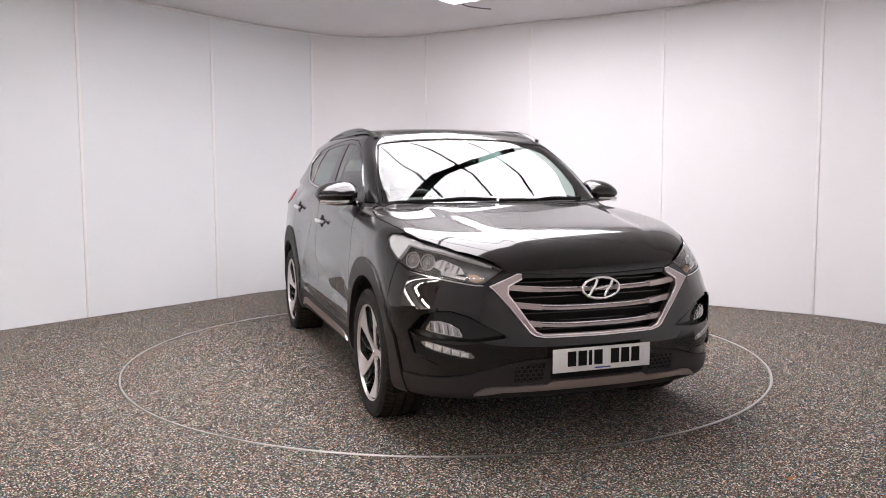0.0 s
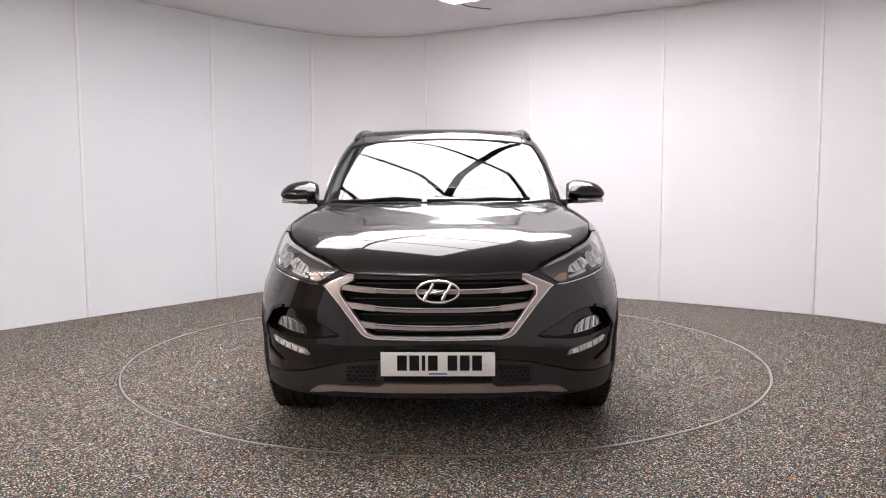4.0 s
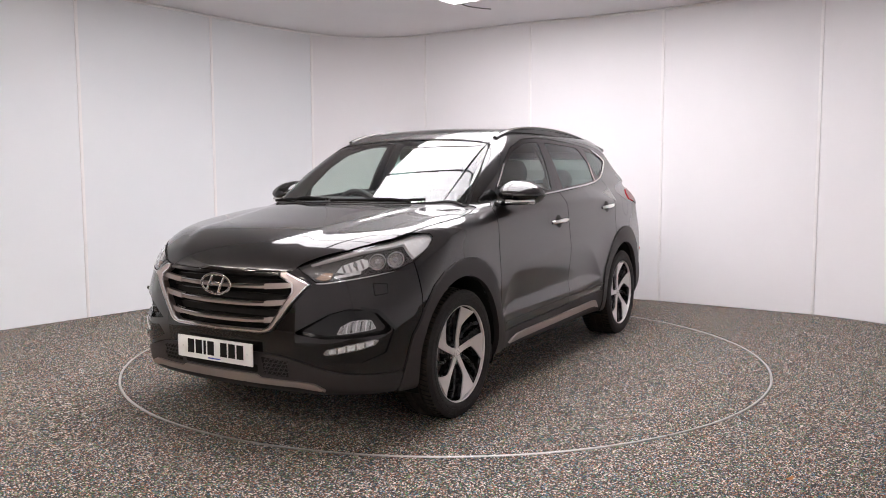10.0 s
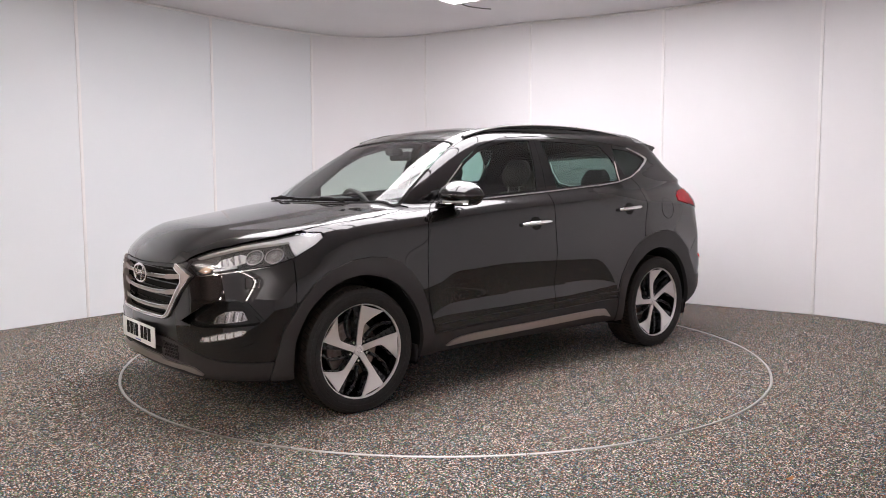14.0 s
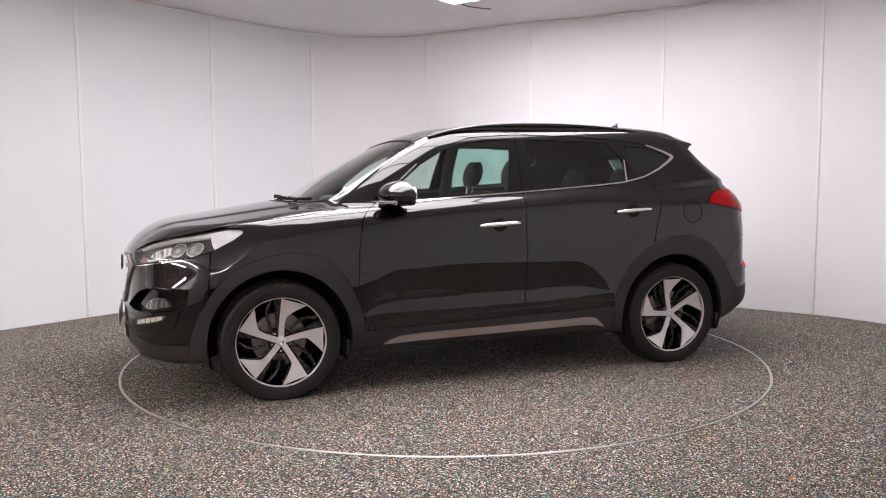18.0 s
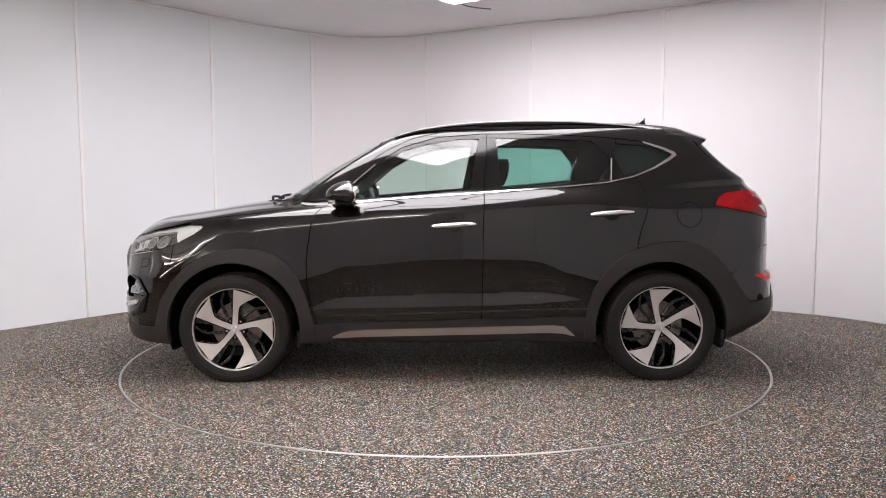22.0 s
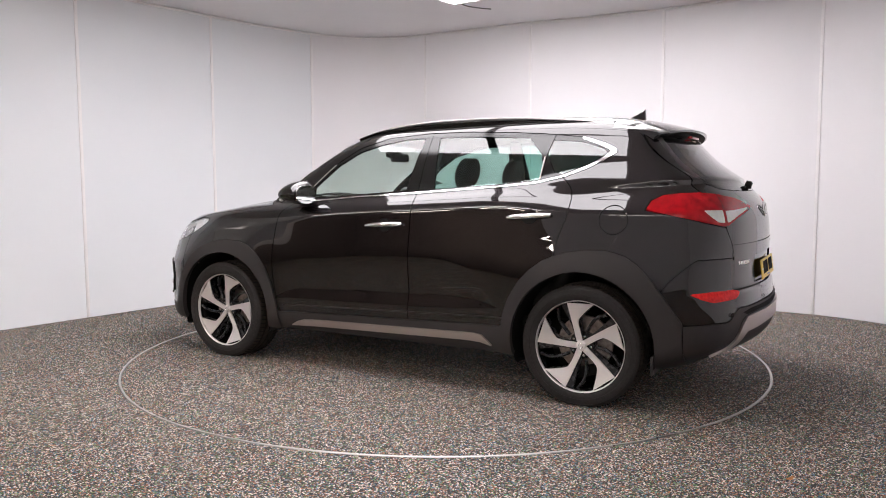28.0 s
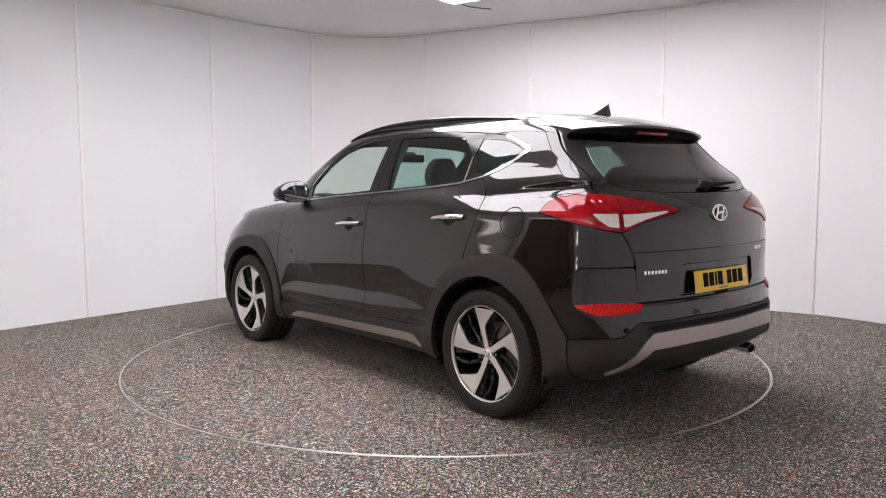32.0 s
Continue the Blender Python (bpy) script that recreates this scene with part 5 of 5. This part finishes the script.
        for i in range(min(half, n - half) - 1):
            j = n - 1 - i
            bm.faces.new((t2[i], t2[i + 1], t2[j - 1], t2[j]))
        for i in range(n):
            bm.faces.new((t2[i], l2[i], l2[(i + 1) % n], t2[(i + 1) % n]))
        bmesh.ops.recalc_face_normals(bm, faces=bm.faces)
        bmesh.ops.transform(bm, matrix=rot, verts=bm.verts)
        part("spoke_body", bm, SPOKEDARK, spoke, "gloss black spoke body", angle=30)
        bm = tube(bmesh.new(), curve_through([(0.07, 0.052, 0.062), (0.12, 0.074, 0.066), (0.175, 0.084, 0.078), (0.234, 0.068, 0.090)], 4), 0.010, 8, flat=1.6)
        bmesh.ops.transform(bm, matrix=rot, verts=bm.verts)
        part("side_blade", bm, SPOKEDARK, spoke, "gloss black blade")
        bm = lathe(bmesh.new(), [(0, 0.079), (0.007, 0.079), (0.009, 0.072), (0.009, 0.05)], 8)
        bmesh.ops.transform(bm, matrix=rot @ Matrix.Rotation(0.62, 4, "Z") @ Matrix.Translation((0.056, 0, 0)), verts=bm.verts)
        part("wheel_nut", bm, CHROME, wheel, "bright wheel nut")
        bm = lathe(bmesh.new(), [(0.010, 0.074), (0.013, 0.076), (0.016, 0.074), (0.016, 0.055)], 14)
        bmesh.ops.transform(bm, matrix=rot @ Matrix.Rotation(0.62, 4, "Z") @ Matrix.Translation((0.056, 0, 0)), verts=bm.verts)
        part("nut_well", bm, GLOSSBLACK, wheel)
    part("hub_web", lathe(bmesh.new(), [(0.0, 0.070), (0.072, 0.070), (0.077, 0.060), (0.075, 0.02)], 40), SPOKEDARK, wheel)
    cap = part("hub_cap", lathe(bmesh.new(), [(0, 0.089), (0.022, 0.088), (0.029, 0.085), (0.031, 0.079), (0.031, 0.06)], 32), RIMFACE, wheel, "silver hub cap")
    part("cap_oval", lathe(bmesh.new(), [(0.012, 0.0885), (0.0135, 0.0900), (0.015, 0.0885)], 24), CHROME, cap)
    part("brake_disc", lathe(bmesh.new(), [(0.06, 0.0), (0.06, 0.012), (0.158, 0.012), (0.158, -0.012), (0.06, -0.012)], 64), DISC, wheel, "grey brake disc")
    part("hub_bell", lathe(bmesh.new(), [(0, 0.045), (0.07, 0.045), (0.075, 0.035), (0.075, -0.03)], 32), DISC, wheel)
    cal = bmesh.new()
    box(cal, (-0.150, 0.03, 0.008), (0.06, 0.13, 0.07), None, 0.012)
    part("brake_calliper", cal, MATT, wheel, "dark brake calliper")
    part("wheel_back", lathe(bmesh.new(), [(0, -0.10), (0.249, -0.10)], 48), MATT, wheel)
    return wheel


spin = {(1, 1): -92, (1, -1): 8, (-1, 1): -73.5, (-1, -1): 30}
first_wheel = build_wheel(pose(AXLE, WHEEL_Y, WHEEL_Z, -90, 0, 0))
tagged(first_wheel, group="wheels")
for sx, sy in ((1, 1), (-1, 1), (1, -1), (-1, -1)):
    at = pose(sx * AXLE, sy * WHEEL_Y, WHEEL_Z, -90 * sy, 0, 0) @ pose(0, 0, 0, 0, 0, spin[sx, sy])
    if (sx, sy) == (1, 1):
        w = first_wheel
        w.matrix_basis = at
    else:
        w = copy_thing(first_wheel, at)
        w.parent = car
    # the tyre's flat foot stays on the ground whatever the spokes' turn
    for tyre in [c for c in w.children if c.name.startswith("tyre")]:
        tyre.matrix_basis = pose(0, 0, 0, 0, 0, -spin[sx, sy] + (0 if sy > 0 else 180))


def arch_liner(sx, sy):
    bm = bmesh.new()
    rings = []
    for k in range(33):
        a = math.radians(-25 + 230 * k / 32)
        x, z = sx * AXLE + 0.415 * math.cos(a), HUB_Z + 0.415 * math.sin(a)
        z = max(z, 0.2)
        rings.append([bm.verts.new((x, sy * y, z)) for y in (0.885, 0.60, 0.55)] + [bm.verts.new((sx * AXLE, sy * 0.55, HUB_Z))])
    for p, q in zip(rings, rings[1:]):
        bm.faces.new((p[0], p[1], q[1], q[0]))
        bm.faces.new((p[1], p[2], q[2], q[1]))
        bm.faces.new((p[2], p[3], q[2]))
    part("arch_liner", bm, MATT, car, "dark wheel arch liner")
    flap = bmesh.new()
    box(flap, (sx * AXLE - 0.395, sy * 0.80, 0.262), (0.018, 0.15, 0.10), None, 0.004)
    part("mud_flap", flap, PLASTIC, car, "dark plastic mud flap")


for sx in (1, -1):
    for sy in (1, -1):
        arch_liner(sx, sy)


# ---- car: trim and fittings ----
def rounded_block(verts_fn, nu, nv, mat, name, parent, label=""):
    """A closed shape swept from a ring function verts_fn(u, v)."""
    bm = bmesh.new()
    rings = [[bm.verts.new(verts_fn(i / (nu - 1), j / nv)) for j in range(nv)] for i in range(nu)]
    for p, q in zip(rings, rings[1:]):
        for j in range(nv):
            bm.faces.new((p[j], p[(j + 1) % nv], q[(j + 1) % nv], q[j]))
    bm.faces.new(rings[0][::-1])
    bm.faces.new(rings[-1])
    bmesh.ops.recalc_face_normals(bm, faces=bm.faces)
    return part(name, bm, mat, parent, label, angle=60)


def build_mirror(s):
    mirror = new("door_mirror")
    mirror.parent = car
    tagged(mirror, "gloss black door mirror with slim indicator")
    mirror.matrix_basis = pose(0.60, s * 0.935, 1.160) @ Matrix.Diagonal((1.55, 1.0, 1.12, 1))
    H = spline([-0.125, -0.10, -0.04, 0.03, 0.08, 0.105, 0.118], [0.050, 0.066, 0.074, 0.066, 0.048, 0.026, 0.004])

    def ring(u, v):
        # u across, outward; v round the section, blunt towards the rear
        y = -0.125 + 0.243 * math.sin(u * math.pi / 2)
        h = float(H(y))
        t = v * math.tau
        cx, sx_ = math.cos(t), math.sin(t)
        d = (0.092 if cx > 0 else 0.030) * (h / 0.074) ** 0.45
        return (cx * d * (1 - 0.10 * sx_) + 0.005 - 0.20 * max(y, 0) ** 1.0 * 0.5, s * y, sx_ * h * (1.0 if sx_ > 0 else 0.86) + 0.012 - 0.08 * y * 0.3)
    shell = rounded_block(ring, 22, 28, PAINT, "housing", mirror, "gloss black housing")
    strip = [(0.085 - 0.45 * (y + 0.06) ** 2 * 3, s * y, -0.022 - 0.02 * y) for y in np.linspace(-0.07, 0.095, 10)]
    part("indicator", tube(bmesh.new(), strip, 0.0055, 8, flat=1.2), LENSWHITE, mirror, "slim clear indicator")
    part("lower_line", tube(bmesh.new(), [(p[0] + 0.001, p[1], p[2] - 0.012) for p in strip], 0.004, 6), CHROME, mirror)
    face = bmesh.new()
    pts = []
    for k in range(28):
        t = k * math.tau / 28
        y = -0.012 + 0.098 * math.copysign(abs(math.cos(t)) ** 0.75, math.cos(t))
        pts.append((-0.031, s * y, 0.006 + 0.054 * math.copysign(abs(math.sin(t)) ** 0.8, math.sin(t)) * (1 - 0.22 * (y > 0) * y / 0.1)))
    bm = bmesh.new()
    f = bm.faces.new([bm.verts.new(p) for p in pts])
    ex = bmesh.ops.extrude_face_region(bm, geom=[f])
    bmesh.ops.translate(bm, vec=(0.012, 0, 0), verts=[v for v in ex["geom"] if isinstance(v, bmesh.types.BMVert)])
    bmesh.ops.recalc_face_normals(bm, faces=bm.faces)
    part("mirror_glass", bm, MIRRORGLASS, mirror, "flat mirror glass", smooth=False)
    arm = [(0.03, -s * 0.155, -0.038), (0.03, -s * 0.11, -0.036), (0.025, -s * 0.06, -0.032), (0.022, s * 0.0, -0.03)]
    part("arm", tube(bmesh.new(), arm, [0.045, 0.038, 0.034, 0.02], 12, flat=0.36), GLOSSBLACK, mirror, "black mirror arm")
    base = bmesh.new()
    box(base, (0.035, -s * 0.145, -0.042), (0.09, 0.03, 0.035), None, 0.012)
    part("mirror_foot", base, GLOSSBLACK, mirror)


def build_handle(x0, z0, x1, z1, s):
    c = ((x0 + x1) / 2, (z0 + z1) / 2)
    p, n = on_skin(*c)
    h = new("door_handle")
    h.parent = car
    tagged(h, "chrome door handle over a cup drawn dark")
    # Flat matt black patch, drawing the shade inside the handle's hollow.
    cup = lambda x, a, z: np.maximum(np.hypot((x - c[0]) / 0.050, (z - c[1]) / 0.043) - 1, 0.5 - a)
    cup_ = skin_object("cup", pick(lambda x, a, z: cup(x, a, z) * 0.04), MATT, h, s, lift=0.002, depth=0.0, label="flat dark patch painting the handle cup's shade")
    pts = []
    for k in range(13):
        t = k / 12
        q, nn = on_skin(x0 + (x1 - x0) * t, z0 + (z1 - z0) * t)
        bow = 0.006 + 0.030 * math.sin(math.pi * min(max(t, 0.02), 0.98)) ** 0.5
        v = q + nn * bow
        pts.append((v.x, v.y * s, v.z))
    rad = [0.009 + 0.006 * math.sin(math.pi * k / 12) ** 0.4 for k in range(13)]
    part("grip", tube(bmesh.new(), pts, rad, 12, flat=1.0, up=(0, s, 0)), CHROME, h, "chrome grip")
    e = Vector(pts[-2])
    part("lock_button", lathe(bmesh.new(), [(0, 0.004), (0.004, 0.003), (0.005, 0)], 10, Matrix.Translation(e + Vector((0.03, s * 0.014, 0))) @ pose(0, 0, 0, -90 * s, 0, 0)), MATT, h)


def build_rail(s):
    rail = new("roof_rail")
    rail.parent = car
    tagged(rail, "gloss black roof rail")
    xs = np.linspace(0.34, -1.50, 34)
    top = spline([0.34, 0.20, 0.06, -0.27, -0.56, -0.9, -1.165, -1.38, -1.50], [1.545, 1.585, 1.612, 1.640, 1.645, 1.636, 1.616, 1.586, 1.560])
    pts = [(x, s * (0.572 + 0.02 * math.sin((x + 0.6))), float(top(x)) - 0.014) for x in xs]
    bm = bmesh.new()
    rings = []
    for (x, y, z) in pts:
        base = min(on_top(x, 0.575)[0].z, z) - 0.004
        z1 = max(z + 0.013, base + 0.006)
        ring = [(-0.022, base), (-0.019, z1 - 0.010), (-0.012, z1 - 0.002), (0.0, z1), (0.010, z1 - 0.002), (0.017, z1 - 0.010), (0.018, base + (z1 - base) * 0.55), (0.012, base + (z1 - base) * 0.4), (0.012, base)]
        rings.append([bm.verts.new((x, y + s * d, zz)) for d, zz in ring])
    for p, q in zip(rings, rings[1:]):
        for k in range(9):
            bm.faces.new((p[k], p[(k + 1) % 9], q[(k + 1) % 9], q[k]))
    bm.faces.new(rings[0])
    bm.faces.new(rings[-1][::-1])
    bmesh.ops.recalc_face_normals(bm, faces=bm.faces)
    part("bar", bm, GLOSSBLACK, rail, "gloss black rail bar")
    # Satin strip draws the highlight that runs along the gloss rail.
    part("painted_glint", tube(bmesh.new(), [(p[0], p[1] + s * 0.0125, p[2] + 0.0075) for p in pts[3:-2]], 0.002, 6), SATIN, rail, "thin satin line drawing the rail's highlight")


def build_spoiler():
    bm = bmesh.new()
    A = np.linspace(-0.615, 0.615, 41)
    rows = []
    for a in A:
        e = abs(a) / 0.615
        xf = -1.478 + 0.10 * abs(a)
        tip = -1.785 + 0.085 * e ** 2 + 0.02 * e ** 8
        q, n = on_top(xf, a)
        zt = 1.556 - 0.030 * e ** 2 - 0.006 * e ** 8
        mid = (xf + tip) / 2
        rows.append([(xf, a, q.z + 0.002), (mid, a, (q.z + zt) / 2 + 0.007), (tip + 0.02, a, zt + 0.002), (tip, a, zt - 0.006), (tip + 0.003, a, zt - 0.016), (tip + 0.02, a, zt - 0.022),
                     (tip + 0.085 - 0.04 * e ** 6, a, zt - 0.050 - 0.02 * e ** 4), (tip + 0.10 - 0.05 * e ** 6, a, zt - 0.105), (-1.60 + 0.03 * e, a, zt - 0.10)])
    V = [[bm.verts.new(p) for p in r] for r in rows]
    for p, q in zip(V, V[1:]):
        for k in range(len(p) - 1):
            bm.faces.new((p[k], p[k + 1], q[k + 1], q[k]))
    bm.faces.new(V[0])
    bm.faces.new(V[-1][::-1])
    bmesh.ops.recalc_face_normals(bm, faces=bm.faces)
    sp = part("spoiler", bm, PAINT, car, "gloss black roof spoiler", angle=35)
    under = bmesh.new()
    rows = []
    for a in np.linspace(-0.575, 0.575, 31):
        e = abs(a) / 0.615
        tip = -1.785 + 0.085 * e ** 2 + 0.02 * e ** 8
        zt = 1.556 - 0.030 * e ** 2 - 0.006 * e ** 8
        rows.append([under.verts.new(p) for p in ((tip + 0.012, a, zt - 0.022), (tip + 0.045, a, zt - 0.046), (tip + 0.066, a, zt - 0.085), (tip + 0.072, a, zt - 0.112), (tip + 0.11, a, zt - 0.108))])
    for p, q in zip(rows, rows[1:]):
        for k in range(4):
            under.faces.new((p[k], p[k + 1], q[k + 1], q[k]))
    part("spoiler_underside", under, MATT, sp, "matt black spoiler underside")
    bm = bmesh.new()
    box(bm, (-1.738, 0, 1.514), (0.022, 0.28, 0.022), pose(0, 0, 0), 0.004)
    part("brake_light", bm, TAILRED, sp, "red high brake light")


def build_fin():
    bm = bmesh.new()
    prof = [(0.0, 0.0, 0.030), (0.05, 0.022, 0.024), (0.09, 0.042, 0.016), (0.125, 0.062, 0.007), (0.140, 0.072, 0.003)]
    z0 = on_top(-1.38, 0)[0].z - 0.008
    rings = []
    for d, h, w in prof:
        back = 0.146 - 0.004 * h / 0.07
        rings.append([bm.verts.new(p) for p in ((-1.30 - d, 0, z0 + h + 0.003), (-1.30 - d - 0.01, w, z0 + h), (-1.30 - back, w * 0.7, z0 + h), (-1.30 - back, -w * 0.7, z0 + h), (-1.30 - d - 0.01, -w, z0 + h))])
    for p, q in zip(rings, rings[1:]):
        for k in range(5):
            bm.faces.new((p[k], p[(k + 1) % 5], q[(k + 1) % 5], q[k]))
    bm.faces.new(rings[0][::-1])
    bm.faces.new(rings[-1])
    bmesh.ops.recalc_face_normals(bm, faces=bm.faces)
    part("roof_aerial", bm, PAINT, car, "black fin aerial")


def build_wipers():
    for y0, y1, x0, x1 in ((0.52, -0.08, 1.06, 1.14), (-0.12, -0.66, 1.16, 0.96)):
        w = new("wiper")
        w.parent = car
        tagged(w, "thin black windscreen wiper")
        pts = []
        for k in range(9):
            t = k / 8
            y = y0 + (y1 - y0) * t
            xx = 1.185 - 0.36 * y * y - 0.012 + (0.03 * t if y0 > 0 else 0.03 * t)
            q, n = on_top(xx, y, 0.012)
            pts.append(q)
        part("blade", tube(bmesh.new(), pts, 0.007, 6, flat=1.4), MATT, w)
        q, n = on_top(1.235 - 0.2 * y0 * y0 - 0.02, y0 * 0.9, 0.02)
        part("arm", tube(bmesh.new(), [q, (Vector(pts[4]) + q) / 2 + Vector((0.02, 0, 0.012)), Vector(pts[4]) + Vector((0, 0, 0.008))], 0.009, 6), MATT, w)
    w = new("rear_wiper")
    w.parent = car
    tagged(w, "black rear wiper")
    pts = [on_front(y, 1.212 + 0.02 * (y < 0) * abs(y) * 2, -1, 0.02)[0] for y in np.linspace(0.0, -0.40, 9)]
    part("blade", tube(bmesh.new(), pts, [0.020, 0.020, 0.018, 0.016, 0.014, 0.012, 0.010, 0.008, 0.006], 8, flat=0.8), MATT, w)
    q = on_front(-0.02, 1.208, -1, 0.02)[0]
    part("pivot", lathe(bmesh.new(), [(0, 0.03), (0.022, 0.026), (0.028, 0.0)], 16, Matrix.Translation(q) @ pose(0, 0, 0, 0, -90, 0) @ pose(0, 0, -0.015)), MATT, w)


for s in SIDES:
    build_mirror(s)
    build_handle(0.096, 0.971, -0.172, 0.985, s)
    build_handle(-0.89, 1.040, -1.152, 1.057, s)
    build_rail(s)
build_spoiler()
build_fin()
build_wipers()
tip = lathe(bmesh.new(), [(0.030, 0.0), (0.036, 0.0), (0.038, 0.004), (0.038, 0.10), (0.030, 0.10)], 24)
bmesh.ops.transform(tip, matrix=pose(-2.10, -0.50, 0.285, 0, 84, 0) @ Matrix.Diagonal((0.75, 1.35, 1, 1)), verts=tip.verts)
part("exhaust_tip", tip, CHROME, car, "oval chrome exhaust tip")


# ---- car: inside ----
def build_inside():
    bm = bmesh.new()
    box(bm, (-0.4, 0, 0.42), (2.6, 1.5, 0.06))
    part("cabin_floor", bm, MATT, car, smooth=False)
    dash = bmesh.new()
    prof = curve_through([(1.18, 1.085), (0.95, 1.105), (0.80, 1.10), (0.72, 1.06), (0.70, 0.95), (0.76, 0.80), (0.80, 0.60)], 5)
    rings = [[dash.verts.new((p[0] - 0.10 * (y / 0.72) ** 2 * (p[1] > 1), y, p[1])) for p in prof] for y in np.linspace(-0.73, 0.73, 9)]
    for p, q in zip(rings, rings[1:]):
        for k in range(len(p) - 1):
            dash.faces.new((p[k], p[k + 1], q[k + 1], q[k]))
    part("dashboard", dash, DASH, car, "dark grey dashboard")
    hoodlet = bmesh.new()
    box(hoodlet, (0.74, -0.37, 1.115), (0.18, 0.34, 0.07), None, 0.03)
    part("instrument_hood", hoodlet, DASH, car)
    wheel = new("steering_wheel")
    wheel.parent = car
    tagged(wheel, "dark leather steering wheel on the right-hand side")
    wheel.matrix_basis = pose(0.50, -0.37, 1.02, 0, -66, 0)
    ring = [(0.185 * math.cos(k * math.tau / 40), 0.185 * math.sin(k * math.tau / 40), 0) for k in range(40)]
    part("ring", tube(bmesh.new(), ring, 0.016, 10, closed=True), DASH, wheel)
    hub = bmesh.new()
    box(hub, (0, 0, -0.015), (0.13, 0.16, 0.05), None, 0.02)
    part("hub", hub, DASH, wheel)
    for a in (90, 270, 180):
        part("spoke", tube(bmesh.new(), [(0.05 * math.cos(radians(a)), 0.05 * math.sin(radians(a)), -0.01), (0.18 * math.cos(radians(a)), 0.18 * math.sin(radians(a)), 0)], 0.016, 8, flat=0.6), SATIN, wheel)

    def seat(x, y, width, high, label):
        st = new("seat")
        st.parent = car
        tagged(st, label)

        def back(u, v):
            z = 0.60 + u * high
            t = v * math.tau
            w = width / 2 * (1.0 - 0.18 * u ** 3) * (0.92 + 0.08 * math.sin(min(u * 4, 1) * math.pi / 2))
            d = 0.085 * (1 - 0.45 * u)
            c, s_ = math.cos(t), math.sin(t)
            return (x - 0.10 - 0.20 * u + d * math.copysign(abs(c) ** 0.6, c), y + w * math.copysign(abs(s_) ** 0.45, s_), z - 0.015 * abs(s_) * u)
        rounded_block(back, 9, 24, SEAT, "backrest", st)
        cush = bmesh.new()
        box(cush, (x + 0.15, y, 0.58), (0.52, width * 0.98, 0.17), None, 0.05)
        part("cushion", cush, SEAT, st)
        return st

    def headrest(st, x, y, z, w=0.25, h=0.19):
        def rest(u, v):
            t = v * math.tau
            c, s_ = math.cos(t), math.sin(t)
            k = math.sin(math.pi * min(max(0.06 + u * 0.88, 0.0), 1.0)) ** 0.35
            return (x - 0.04 * u + 0.055 * k * math.copysign(abs(c) ** 0.7, c), y + w / 2 * k * (1 - 0.12 * u) * math.copysign(abs(s_) ** 0.55, s_), z + h * u)
        hr = rounded_block(rest, 12, 24, SEAT, "headrest", st)
        for dy in (-0.055, 0.055):
            part("headrest_rod", tube(bmesh.new(), [(x + 0.01, y + dy, z - 0.07), (x, y + dy, z + 0.03)], 0.007, 8), CHROME, hr)
    for y in (0.37, -0.37):
        st = seat(-0.12, y, 0.52, 0.58, "dark leather front seat with headrest")
        headrest(st, -0.345, y, 1.21)
    for y, w in ((0.36, 0.66), (-0.36, 0.66)):
        st = seat(-1.02, y, w, 0.54, "dark leather rear seat with headrest")
        headrest(st, -1.24, y, 1.16, 0.27, 0.18)
    mir = bmesh.new()
    box(mir, (0.40, 0.0, 1.425), (0.03, 0.23, 0.062), None, 0.014)
    m = part("interior_mirror", mir, MATT, car, "dark rear-view mirror")
    pod = bmesh.new()
    box(pod, (0.455, 0.0, 1.452), (0.09, 0.10, 0.045), None, 0.015)
    part("sensor_pod", pod, MATT, m)
    for y in (0.56, -0.56):
        # pillar trims beside the doors
        part("pillar_trim", tube(bmesh.new(), [(-0.26, math.copysign(0.77, y), 1.10), (-0.28, math.copysign(0.68, y), 1.36), (-0.29, math.copysign(0.575, y), 1.55)], 0.045, 8, flat=0.5, up=(0, 1, 0)), DASH, car)
    cover = bmesh.new()
    box(cover, (-1.62, 0, 1.02), (0.55, 1.25, 0.02), None, 0.006)
    part("parcel_cover", cover, MATT, car)


build_inside()


def motions():
    turns = ((0, -70.24), (1, -75.32), (2, -80.44), (3, -85.54), (3.5, -88.08), (5.5, -98.22), (6, -100.78), (7, -105.86),
             (8, -110.93), (9, -115.95), (10, -120.83), (11, -125.67), (12, -130.53), (13, -135.45), (14, -140.38), (14.5, -142.83),
             (16.5, -152.55), (17, -154.98), (18, -159.83), (19, -164.74), (20, -169.66), (21, -174.6), (22, -179.56), (23, -184.46),
             (24, -189.29), (25, -194.13), (25.5, -196.58), (27.5, -206.52), (28, -209.01), (29, -213.99), (30, -218.99),
             (31, -224.06), (32, -229.11))
    walk(turntable, [(t, pose(0, 0, 0, 0, 0, a)) for t, a in turns])
    walk(car, [(t, pose(0, 0, 0.002, 0, 0, a) @ pose(-0.0102, -0.0099, 0)) for t, a in turns])


motions()
